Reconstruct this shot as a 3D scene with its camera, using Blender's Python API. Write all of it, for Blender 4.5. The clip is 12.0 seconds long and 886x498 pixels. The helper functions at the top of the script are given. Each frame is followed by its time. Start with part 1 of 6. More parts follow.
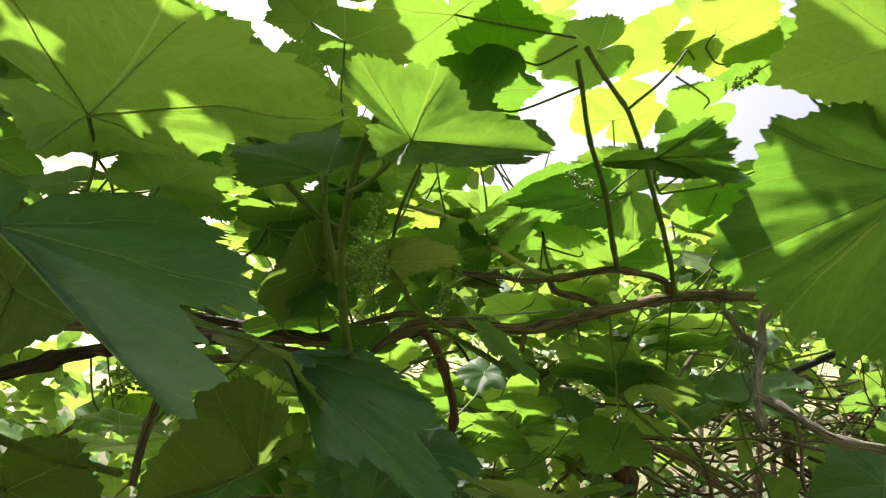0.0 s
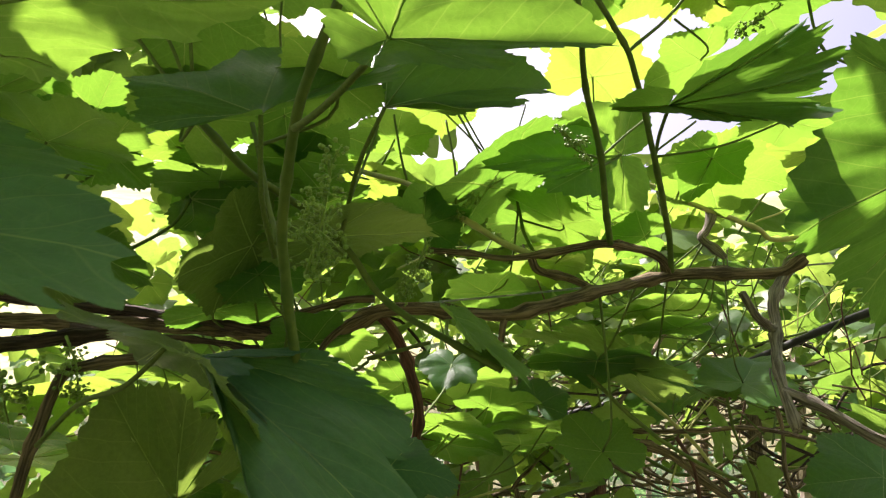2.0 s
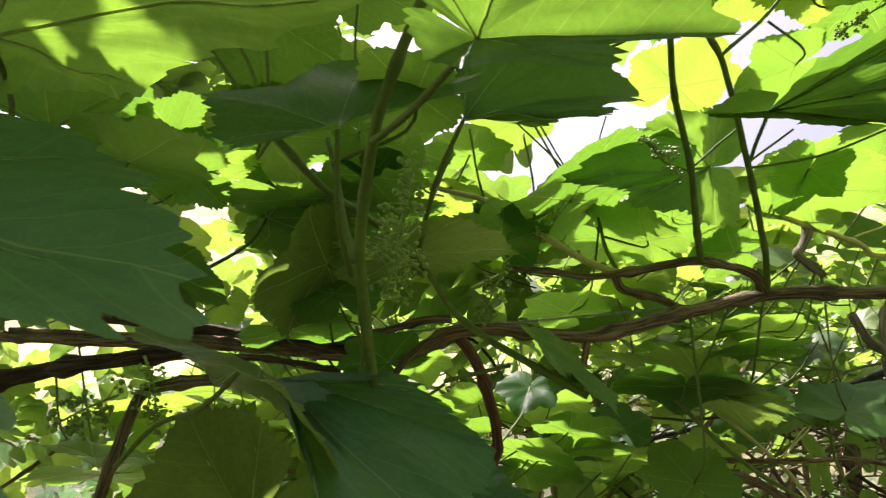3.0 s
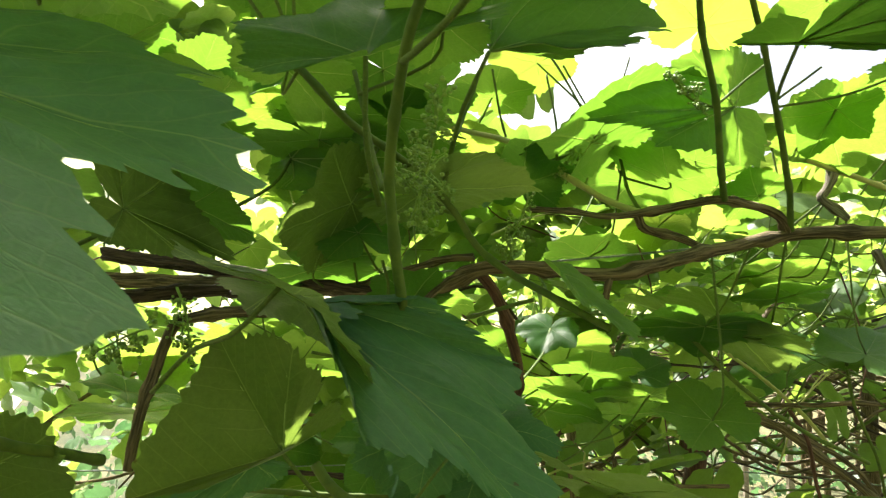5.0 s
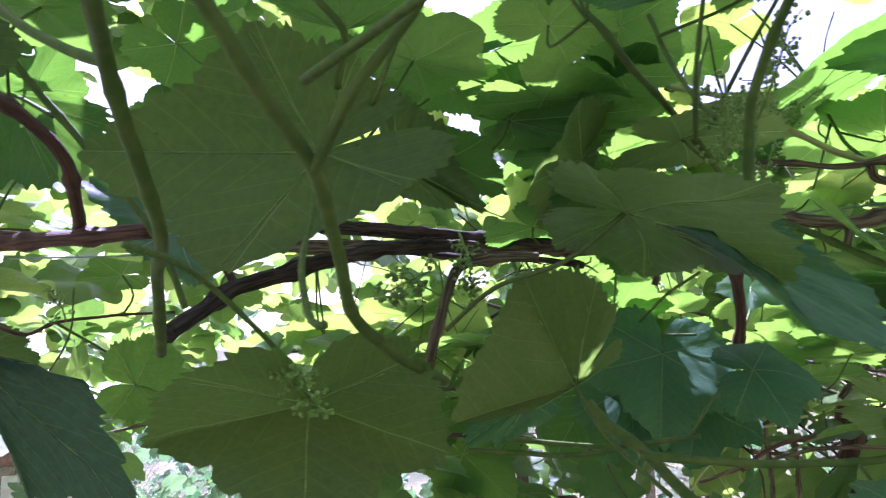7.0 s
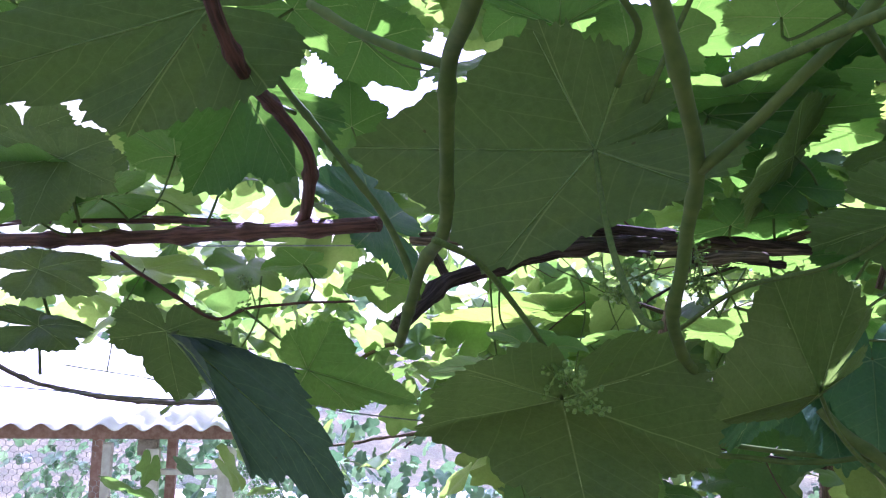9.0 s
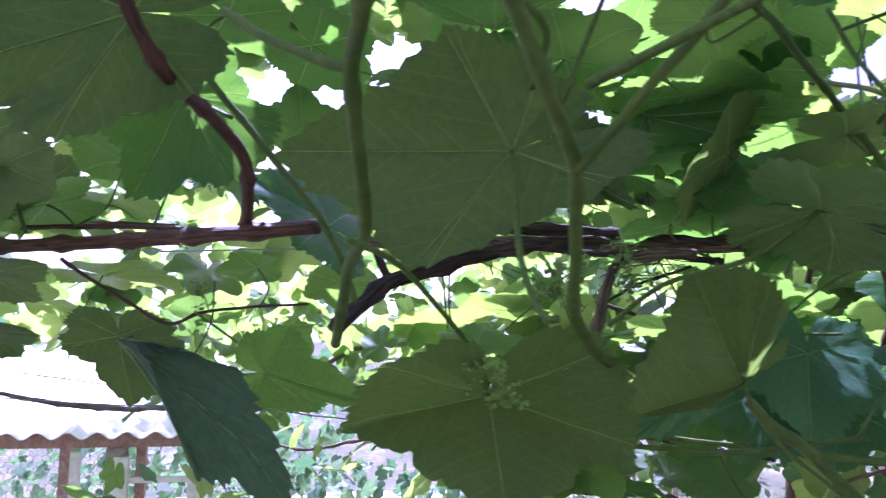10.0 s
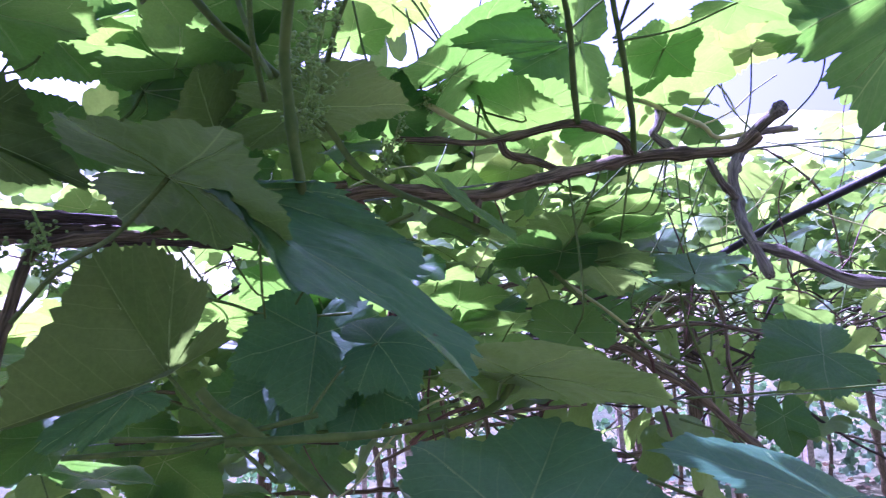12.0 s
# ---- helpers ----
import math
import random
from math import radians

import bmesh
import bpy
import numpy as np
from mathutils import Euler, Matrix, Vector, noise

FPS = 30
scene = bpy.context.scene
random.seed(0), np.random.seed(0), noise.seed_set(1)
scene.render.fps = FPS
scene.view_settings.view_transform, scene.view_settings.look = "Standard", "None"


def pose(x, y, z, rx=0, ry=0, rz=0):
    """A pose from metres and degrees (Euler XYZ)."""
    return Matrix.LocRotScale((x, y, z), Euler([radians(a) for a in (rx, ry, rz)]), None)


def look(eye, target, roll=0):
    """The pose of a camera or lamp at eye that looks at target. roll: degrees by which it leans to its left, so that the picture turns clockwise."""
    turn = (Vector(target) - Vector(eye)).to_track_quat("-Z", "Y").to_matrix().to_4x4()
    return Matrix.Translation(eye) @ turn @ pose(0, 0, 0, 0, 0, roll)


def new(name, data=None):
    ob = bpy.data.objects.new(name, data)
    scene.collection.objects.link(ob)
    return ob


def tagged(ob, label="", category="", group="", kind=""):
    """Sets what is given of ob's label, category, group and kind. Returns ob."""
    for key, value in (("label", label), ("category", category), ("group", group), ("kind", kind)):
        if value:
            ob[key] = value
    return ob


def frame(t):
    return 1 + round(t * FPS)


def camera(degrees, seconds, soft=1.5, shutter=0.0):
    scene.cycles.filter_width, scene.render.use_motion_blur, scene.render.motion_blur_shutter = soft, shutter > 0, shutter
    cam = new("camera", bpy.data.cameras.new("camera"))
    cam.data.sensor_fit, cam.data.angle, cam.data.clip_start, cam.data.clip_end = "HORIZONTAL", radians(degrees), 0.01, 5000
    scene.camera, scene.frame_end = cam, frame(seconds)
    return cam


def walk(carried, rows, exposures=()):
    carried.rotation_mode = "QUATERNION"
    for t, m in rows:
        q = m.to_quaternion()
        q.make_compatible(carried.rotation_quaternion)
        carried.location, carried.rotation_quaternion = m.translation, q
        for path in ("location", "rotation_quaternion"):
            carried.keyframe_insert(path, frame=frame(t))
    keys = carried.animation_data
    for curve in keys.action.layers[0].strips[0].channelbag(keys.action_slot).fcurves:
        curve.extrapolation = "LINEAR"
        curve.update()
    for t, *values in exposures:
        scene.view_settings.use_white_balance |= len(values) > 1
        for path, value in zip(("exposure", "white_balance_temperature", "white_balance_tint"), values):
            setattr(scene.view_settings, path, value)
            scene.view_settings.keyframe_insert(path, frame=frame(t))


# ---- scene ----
# ================= camera and its walk =================
cam = camera(63.19, 12.0, soft=1.2, shutter=0.3)
ROWS = [
    (0, 0.0007, -0.0015, 1.9614, 0.21, 9.63, 0.83),
    (0.5, -0.0650, 0.0639, 1.9759, -1.08, 8.79, 0.73),
    (1, -0.0964, 0.0945, 1.9732, -2.45, 8.69, 0.59),
    (1.5, -0.0622, 0.1206, 1.9647, -4.12, 7.29, 0.37),
    (2, -0.0211, 0.1449, 1.9731, -4.42, 8.38, -0.35),
    (2.5, -0.0108, 0.1636, 1.9777, -1.92, 8.92, -0.57),
    (3, -0.0283, 0.1709, 1.9772, 1.17, 9.81, 0.29),
    (3.2, -0.0345, 0.1720, 1.9761, 2.18, 9.67, 0.61),
    (4.8, -0.0419, 0.1680, 1.9590, 2.86, 6.75, 0.71),
    (5, -0.0345, 0.1666, 1.9569, 2.49, 6.49, 0.50),
    (5.5, -0.0174, 0.1639, 1.9332, 0.96, 8.06, -0.11),
    (6, -0.0586, 0.1376, 1.9349, 5.05, 8.21, -0.12),
    (6.5, -0.1431, 0.1000, 1.9297, 7.14, 6.15, -0.62),
    (7, -0.2110, 0.1333, 1.9093, 7.16, 6.28, 0.04),
    (7.5, -0.2667, 0.1367, 1.9077, 10.20, 5.62, 0.73),
    (7.7, -0.2767, 0.1350, 1.9097, 11.03, 5.71, 1.07),
    (9.3, -0.3325, 0.1073, 1.9107, 14.01, 5.45, 1.89),
    (9.5, -0.3307, 0.1075, 1.9104, 13.95, 5.35, 2.03),
    (10, -0.2894, 0.1078, 1.9083, 12.29, 5.83, 0.91),
    (10.5, -0.2142, 0.1104, 1.9106, 4.48, 6.15, -0.79),
    (11, -0.1571, 0.1402, 1.9024, -1.22, 6.36, -2.32),
    (11.5, -0.1087, 0.1591, 1.8920, -7.07, 5.12, -3.81),
    (12, -0.0729, 0.1679, 1.8924, -10.39, 5.34, -3.75),
]
EXPOSURES = [(0.0, 1.77, 6450, 18), (2.2, 1.82, 6450, 26), (3.2, 1.69, 6450, 24), (5.0, 2.25, 6600, 12), (6.2, 2.10, 6600, 11), (6.6, 2.20, 6600, 16), (7.1, 2.24, 4700, 63), (7.7, 2.24, 4720, 70), (9.5, 2.10, 4700, 66), (10.6, 2.34, 4640, 76), (12.0, 2.21, 4580, 82)]
walk(cam, [(t, pose(x, y, z, 90 + pitch, 0, yaw) @ pose(0, 0, 0, 0, 0, roll)) for t, x, y, z, yaw, pitch, roll in ROWS], EXPOSURES)

# ================= sky, sun, exposure =================
SUN_HEIGHT, SUN_AZIMUTH = 57.0, 330.0  # degrees; azimuth clockwise from +y
world = bpy.data.worlds.new("sky")
scene.world = world
world.use_nodes = True
_wn = world.node_tree.nodes
_sky = _wn.new("ShaderNodeTexSky")
_sky.sky_type, _sky.sun_disc = "NISHITA", False
_sky.sun_elevation, _sky.sun_rotation = radians(SUN_HEIGHT), radians(SUN_AZIMUTH)
_sky.air_density, _sky.dust_density, _sky.ozone_density = 0.7, 8.0, 0.3
world.node_tree.links.new(_sky.outputs[0], _wn["Background"].inputs[0])
_wn["Background"].inputs[1].default_value = 0.08
_sd = bpy.data.lights.new("sun", "SUN")
_sd.energy, _sd.angle, _sd.color = 5.0, radians(0.55), (1.0, 0.95, 0.86)
sun = new("sun", _sd)
_az, _el = radians(SUN_AZIMUTH), radians(SUN_HEIGHT)
SUN_FROM = Vector((math.sin(_az) * math.cos(_el), math.cos(_az) * math.cos(_el), math.sin(_el)))
sun.matrix_world = look(SUN_FROM * 30, (0, 0, 0))

# ================= materials =================


def material(name):
    m = bpy.data.materials.new(name)
    m.use_nodes = True
    nt = m.node_tree
    return m, nt, nt.nodes["Principled BSDF"], nt.links.new


def ramp(nt, stops):
    r = nt.nodes.new("ShaderNodeValToRGB")
    e = r.color_ramp.elements
    while len(e) < len(stops):
        e.new(0.5)
    for el, (p, c) in zip(e, stops):
        el.position, el.color = p, (*c, 1)
    return r


def noise_node(nt, scale, detail=4, rough=0.55, stretch=None, coord="Object", dist=0.0):
    tc = nt.nodes.new("ShaderNodeTexCoord")
    n = nt.nodes.new("ShaderNodeTexNoise")
    n.inputs["Scale"].default_value, n.inputs["Detail"].default_value = scale, detail
    n.inputs["Roughness"].default_value, n.inputs["Distortion"].default_value = rough, dist
    if stretch:
        mp = nt.nodes.new("ShaderNodeMapping")
        mp.inputs["Scale"].default_value = stretch
        nt.links.new(tc.outputs[coord], mp.inputs[0])
        nt.links.new(mp.outputs[0], n.inputs["Vector"])
    else:
        nt.links.new(tc.outputs[coord], n.inputs["Vector"])
    return n


def mix_rgb(nt, a, b, fac, kind="MIX"):
    m = nt.nodes.new("ShaderNodeMix")
    m.data_type, m.blend_type = "RGBA", kind
    for sock, v in ((m.inputs[6], a), (m.inputs[7], b), (m.inputs[0], fac)):
        if isinstance(v, (int, float)):
            sock.default_value = v
        elif isinstance(v, tuple):
            sock.default_value = (*v, 1)
        else:
            nt.links.new(v, sock)
    return m.outputs[2]


def bump(nt, bsdf, height, strength, distance=0.002):
    b = nt.nodes.new("ShaderNodeBump")
    b.inputs["Strength"].default_value, b.inputs["Distance"].default_value = strength, distance
    nt.links.new(height, b.inputs["Height"])
    nt.links.new(b.outputs[0], bsdf.inputs["Normal"])


def math_node(nt, op, a, b=None, c=None):
    n = nt.nodes.new("ShaderNodeMath")
    n.operation = op
    for sock, v in zip(n.inputs, (a, b, c)):
        if v is None:
            continue
        if isinstance(v, (int, float)):
            sock.default_value = v
        else:
            nt.links.new(v, sock)
    return n.outputs[0]


def vein_pattern(nt):
    """Main and side veins of a leaf, from its own x (across) and y (to the tip): 1 on a vein, 0 between."""
    tc = nt.nodes.new("ShaderNodeAttribute")
    tc.attribute_name = "flat"
    xyz = nt.nodes.new("ShaderNodeSeparateXYZ")
    nt.links.new(tc.outputs["Vector"], xyz.inputs[0])
    x = math_node(nt, "ABSOLUTE", xyz.outputs[0])
    y = xyz.outputs[1]
    r = math_node(nt, "SQRT", math_node(nt, "ADD", math_node(nt, "MULTIPLY", x, x), math_node(nt, "MULTIPLY", y, y)))
    bend = math_node(nt, "MULTIPLY", r, radians(6))
    a = math_node(nt, "ARCTAN2", x, y)
    lateral = math_node(nt, "GREATER_THAN", a, radians(29))
    basal = math_node(nt, "GREATER_THAN", a, radians(89))
    main = math_node(nt, "ADD", math_node(nt, "MULTIPLY", lateral, radians(57)), math_node(nt, "MULTIPLY", basal, radians(59)))
    main = math_node(nt, "ADD", main, math_node(nt, "MULTIPLY", bend, lateral))
    off = math_node(nt, "SUBTRACT", a, main)
    across = math_node(nt, "ABSOLUTE", math_node(nt, "MULTIPLY", r, math_node(nt, "SINE", off)))
    along = math_node(nt, "MULTIPLY", r, math_node(nt, "COSINE", off))
    width = math_node(nt, "MULTIPLY_ADD", r, -0.007, 0.0105)
    m1 = math_node(nt, "SUBTRACT", 1.0, math_node(nt, "DIVIDE", across, width))
    m1 = math_node(nt, "MAXIMUM", m1, 0.0)
    wob = noise_node(nt, 5.0, 2)
    u = math_node(nt, "SUBTRACT", along, math_node(nt, "MULTIPLY", across, 0.95))
    u = math_node(nt, "ADD", u, math_node(nt, "MULTIPLY", wob.outputs[0], 0.05))
    saw = math_node(nt, "ABSOLUTE", math_node(nt, "SUBTRACT", math_node(nt, "FRACT", math_node(nt, "MULTIPLY", u, 7.0)), 0.5))
    m2 = math_node(nt, "MAXIMUM", math_node(nt, "SUBTRACT", 1.0, math_node(nt, "DIVIDE", saw, 0.045)), 0.0)
    cell = nt.nodes.new("ShaderNodeTexVoronoi")
    cell.feature = "DISTANCE_TO_EDGE"
    cell.inputs["Scale"].default_value = 22.0
    nt.links.new(tc.outputs["Vector"], cell.inputs["Vector"])
    m3 = math_node(nt, "MAXIMUM", math_node(nt, "SUBTRACT", 1.0, math_node(nt, "DIVIDE", cell.outputs["Distance"], 0.05)), 0.0)
    v = math_node(nt, "MAXIMUM", math_node(nt, "POWER", m1, 0.6), math_node(nt, "MULTIPLY", m2, 0.42))
    return math_node(nt, "MAXIMUM", v, math_node(nt, "MULTIPLY", m3, 0.14))


def leaf_material(name, dark, light, through_dark, through_light, gloss=0.42, island=False, veined=False, shine=0.17):
    """A thin leaf: waxy reflecting face and light that shines through it."""
    m, nt, b, link = material(name)
    pick = nt.nodes.new("ShaderNodeNewGeometry").outputs["Random Per Island"] if island else nt.nodes.new("ShaderNodeObjectInfo").outputs["Random"]
    big = noise_node(nt, 1.6 if not island else 9.0, 3)
    fine = noise_node(nt, 26.0 if not island else 160.0, 5, 0.65)
    tone = math_node(nt, "SUBTRACT", math_node(nt, "MULTIPLY_ADD", big.outputs[0], 0.55, pick), 0.27)
    face = ramp(nt, [(0.0, dark), (1.0, light)])
    thru = ramp(nt, [(0.0, through_dark), (1.0, through_light)])
    link(tone, face.inputs[0])
    link(tone, thru.inputs[0])
    speck = ramp(nt, [(0.35, (0.72, 0.72, 0.72)), (0.6, (1.0, 1.0, 1.0))])
    link(fine.outputs[0], speck.inputs[0])
    face_c = mix_rgb(nt, face.outputs[0], speck.outputs[0], 0.6, "MULTIPLY")
    thru_c = mix_rgb(nt, thru.outputs[0], speck.outputs[0], 0.4, "MULTIPLY")
    height = fine.outputs[0]
    if veined:
        v = vein_pattern(nt)
        face_c = mix_rgb(nt, face_c, (0.24, 0.33, 0.13), math_node(nt, "MULTIPLY", v, 0.28))
        thru_c = mix_rgb(nt, thru_c, (0.52, 0.64, 0.14), math_node(nt, "MULTIPLY", v, 0.34))
        # brown spots and nibbles of age
        spot = noise_node(nt, 11.0, 3, 0.6)
        brown = math_node(nt, "GREATER_THAN", spot.outputs[0], 0.735)
        face_c = mix_rgb(nt, face_c, (0.10, 0.075, 0.03), math_node(nt, "MULTIPLY", brown, 0.7))
        thru_c = mix_rgb(nt, thru_c, (0.05, 0.04, 0.01), math_node(nt, "MULTIPLY", brown, 0.7))
        height = math_node(nt, "MULTIPLY_ADD", v, -1.2, fine.outputs[0])
    link(face_c, b.inputs["Base Color"])
    b.inputs["Roughness"].default_value = gloss
    b.inputs["Specular IOR Level"].default_value = shine
    bump(nt, b, height, 0.14, 0.012 if not island else 0.002)
    tr = nt.nodes.new("ShaderNodeBsdfTranslucent")
    link(thru_c, tr.inputs[0])
    mx = nt.nodes.new("ShaderNodeMixShader")
    mx.inputs[0].default_value = 0.5
    link(b.outputs[0], mx.inputs[1])
    link(tr.outputs[0], mx.inputs[2])
    link(mx.outputs[0], nt.nodes["Material Output"].inputs[0])
    return m


MAT_LEAF = leaf_material("vine_leaf", (0.024, 0.088, 0.028), (0.054, 0.135, 0.034), (0.112, 0.262, 0.020), (0.21, 0.385, 0.036), veined=True)
MAT_LEAF_YOUNG = leaf_material("young_leaf", (0.10, 0.20, 0.05), (0.15, 0.25, 0.06), (0.19, 0.33, 0.03), (0.30, 0.44, 0.045), veined=True)
# duller olive copy: the shade on leaves seen from below is in its colours
MAT_LEAF_SHADE = leaf_material("shade_leaf", (0.046, 0.088, 0.030), (0.078, 0.124, 0.042), (0.10, 0.172, 0.024), (0.185, 0.275, 0.040), veined=True)
# bluish green base: sky reflected on shaded leaf tops, put into the colour
MAT_LEAF_SKYLIT = leaf_material("skylit_leaf", (0.030, 0.110, 0.050), (0.052, 0.150, 0.072), (0.05, 0.15, 0.02), (0.10, 0.22, 0.03), 0.5, veined=True, shine=0.36)
# matt grey-blue that paints the sky's reflection on the left hanging leaf
MAT_LEAF_SKY_GREY = leaf_material("sky_grey_leaf", (0.065, 0.110, 0.085), (0.085, 0.130, 0.10), (0.03, 0.08, 0.02), (0.05, 0.11, 0.03), 0.8, veined=True, shine=0.15)
MAT_VEIN = leaf_material("leaf_vein", (0.17, 0.27, 0.10), (0.22, 0.32, 0.12), (0.44, 0.56, 0.16), (0.54, 0.64, 0.20), 0.55)
MAT_FOLIAGE = leaf_material("far_foliage", (0.05, 0.115, 0.045), (0.12, 0.20, 0.055), (0.115, 0.245, 0.026), (0.35, 0.51, 0.070), island=True)
MAT_SHRUB = leaf_material("shrub_leaf", (0.05, 0.11, 0.06), (0.11, 0.19, 0.11), (0.06, 0.15, 0.05), (0.16, 0.28, 0.10), island=True)


def stem_material(name, a, b_col, scale=40.0, rough=0.5, stretch=(1, 1, 1), bumpy=0.3, detail=5, along=False):
    m, nt, b, link = material(name)
    n = noise_node(nt, scale, detail, 0.6, stretch)
    w = noise_node(nt, scale * 0.13, 3)
    if along:
        # streaks run along the stem, wherever it bends
        at = nt.nodes.new("ShaderNodeAttribute")
        at.attribute_name = "flat"
        mp = nt.nodes.new("ShaderNodeMapping")
        mp.inputs["Scale"].default_value = (1, 1, 0.07)
        link(at.outputs["Vector"], mp.inputs["Vector"])
        link(mp.outputs[0], n.inputs["Vector"])
        link(at.outputs["Vector"], w.inputs["Vector"])
    r = ramp(nt, [(0.41, a), (0.60, b_col)])
    link(n.outputs[0], r.inputs[0])
    col = mix_rgb(nt, r.outputs[0], mix_rgb(nt, a, b_col, w.outputs[0]), 0.3)
    link(col, b.inputs["Base Color"])
    b.inputs["Roughness"].default_value = rough
    b.inputs["Specular IOR Level"].default_value = 0.25
    bump(nt, b, n.outputs[0], bumpy, 0.003)
    return m


MAT_SHOOT = stem_material("green_shoot", (0.050, 0.092, 0.015), (0.095, 0.135, 0.024), 60, 0.7, bumpy=0.15)
MAT_SHOOT_PALE = stem_material("ripening_shoot", (0.26, 0.30, 0.08), (0.38, 0.36, 0.14), 60, 0.45, bumpy=0.15)
MAT_BARK = stem_material("vine_bark", (0.022, 0.016, 0.009), (0.225, 0.170, 0.098), 420, 0.85, (0.1, 1, 1), 1.0, along=True)
MAT_BARK_DARK = stem_material("black_bark", (0.010, 0.007, 0.006), (0.085, 0.06, 0.045), 420, 0.9, (0.1, 1, 1), 1.0, along=True)
MAT_BARK_RED = stem_material("red_cane", (0.030, 0.014, 0.011), (0.14, 0.065, 0.045), 420, 0.65, (0.15, 1, 1), 0.8, along=True)
MAT_BARK_GREY = stem_material("weathered_bark", (0.050, 0.040, 0.030), (0.25, 0.225, 0.175), 420, 0.9, (1, 1, 0.12), 1.0, along=True)
MAT_BUD = stem_material("flower_bud", (0.10, 0.19, 0.03), (0.21, 0.31, 0.06), 200, 0.5, bumpy=0.1)
MAT_WIRE = stem_material("wire", (0.10, 0.13, 0.11), (0.22, 0.25, 0.22), 200, 0.4, bumpy=0.2)
MAT_HOSE = stem_material("black_hose", (0.015, 0.015, 0.016), (0.035, 0.035, 0.036), 50, 0.45, bumpy=0.1)
MAT_RUST = stem_material("red_wood", (0.30, 0.17, 0.13), (0.46, 0.31, 0.26), 60, 0.8)
MAT_WHITE = stem_material("whitewash", (0.62, 0.58, 0.54), (0.82, 0.80, 0.77), 40, 0.85)
MAT_GREYWOOD = stem_material("grey_wood", (0.20, 0.16, 0.13), (0.40, 0.34, 0.29), 60, 0.9)
MAT_ROOF = stem_material("pale_sheet", (0.70, 0.69, 0.66), (0.84, 0.83, 0.80), 25, 0.55)
MAT_NETTING = stem_material("galvanised_netting", (0.45, 0.45, 0.46), (0.65, 0.65, 0.66), 100, 0.35)


def ground_material():
    m, nt, b, link = material("leaf_litter_ground")
    n1 = noise_node(nt, 1.1, 5)
    n2 = noise_node(nt, 14.0, 8, 0.7)
    r1 = ramp(nt, [(0.35, (0.035, 0.06, 0.014)), (0.5, (0.085, 0.09, 0.03)), (0.68, (0.19, 0.185, 0.075))])
    r2 = ramp(nt, [(0.3, (0.35, 0.33, 0.3)), (0.7, (1, 1, 1))])
    link(n1.outputs[0], r1.inputs[0])
    link(n2.outputs[0], r2.inputs[0])
    link(mix_rgb(nt, r1.outputs[0], r2.outputs[0], 0.9, "MULTIPLY"), b.inputs["Base Color"])
    b.inputs["Roughness"].default_value = 0.95
    bump(nt, b, n2.outputs[0], 0.8, 0.04)
    return m


def hill_material():
    m, nt, b, link = material("dry_hillside")
    n1 = noise_node(nt, 0.12, 6)
    n2 = noise_node(nt, 1.2, 8, 0.75)
    r1 = ramp(nt, [(0.38, (0.11, 0.16, 0.05)), (0.52, (0.29, 0.30, 0.13)), (0.7, (0.42, 0.41, 0.21))])
    r2 = ramp(nt, [(0.35, (0.35, 0.38, 0.3)), (0.62, (1, 1, 1))])
    link(n1.outputs[0], r1.inputs[0])
    link(n2.outputs[0], r2.inputs[0])
    link(mix_rgb(nt, r1.outputs[0], r2.outputs[0], 0.85, "MULTIPLY"), b.inputs["Base Color"])
    b.inputs["Roughness"].default_value = 0.95
    return m


MAT_LITTER = leaf_material("dry_leaf", (0.13, 0.085, 0.045), (0.36, 0.27, 0.16), (0.08, 0.05, 0.02), (0.16, 0.10, 0.04), 0.8, island=True)
# paler than the ground: the glare of full sun is put into the colour
MAT_YARD = stem_material("glare_pale_ground", (0.48, 0.43, 0.30), (0.68, 0.61, 0.44), 9, 0.95, bumpy=0.6)
MAT_GROUND, MAT_HILL = ground_material(), hill_material()

# ================= builders =================
RND = random.Random(11)


def mesh_object(name, verts, faces, mat, parent=None, label="", smooth=True):
    me = bpy.data.meshes.new(name)
    me.from_pydata([tuple(v) for v in verts], [], [tuple(f) for f in faces])
    me.materials.append(mat)
    if smooth:
        me.polygons.foreach_set("use_smooth", [True] * len(me.polygons))
    if isinstance(verts, Tube):
        me.attributes.new("flat", "FLOAT_VECTOR", "POINT").data.foreach_set("vector", verts.flat)
    me.update()
    ob = new(name, me)
    if parent:
        ob.parent = parent
        ob.matrix_parent_inverse = parent.matrix_world.inverted()
    if label:
        tagged(ob, label)
    return ob


def smooth_line(pts, step=0.012):
    """A Catmull-Rom line through the points."""
    p = [Vector(q) for q in pts]
    p = [p[0] * 2 - p[1]] + p + [p[-1] * 2 - p[-2]]
    out = []
    for a, b, c, d in zip(p, p[1:], p[2:], p[3:]):
        n = max(2, min(14, int((c - b).length / step) + 1))
        for k in range(n):
            t = k / n
            out.append(0.5 * (2 * b + (c - a) * t + (2 * a - 5 * b + 4 * c - d) * t * t + (3 * b - a - 3 * c + d) * t ** 3))
    out.append(p[-2])
    return out


class Tube(list):
    """Points of a tube, with their place round and along it."""
    flat = None


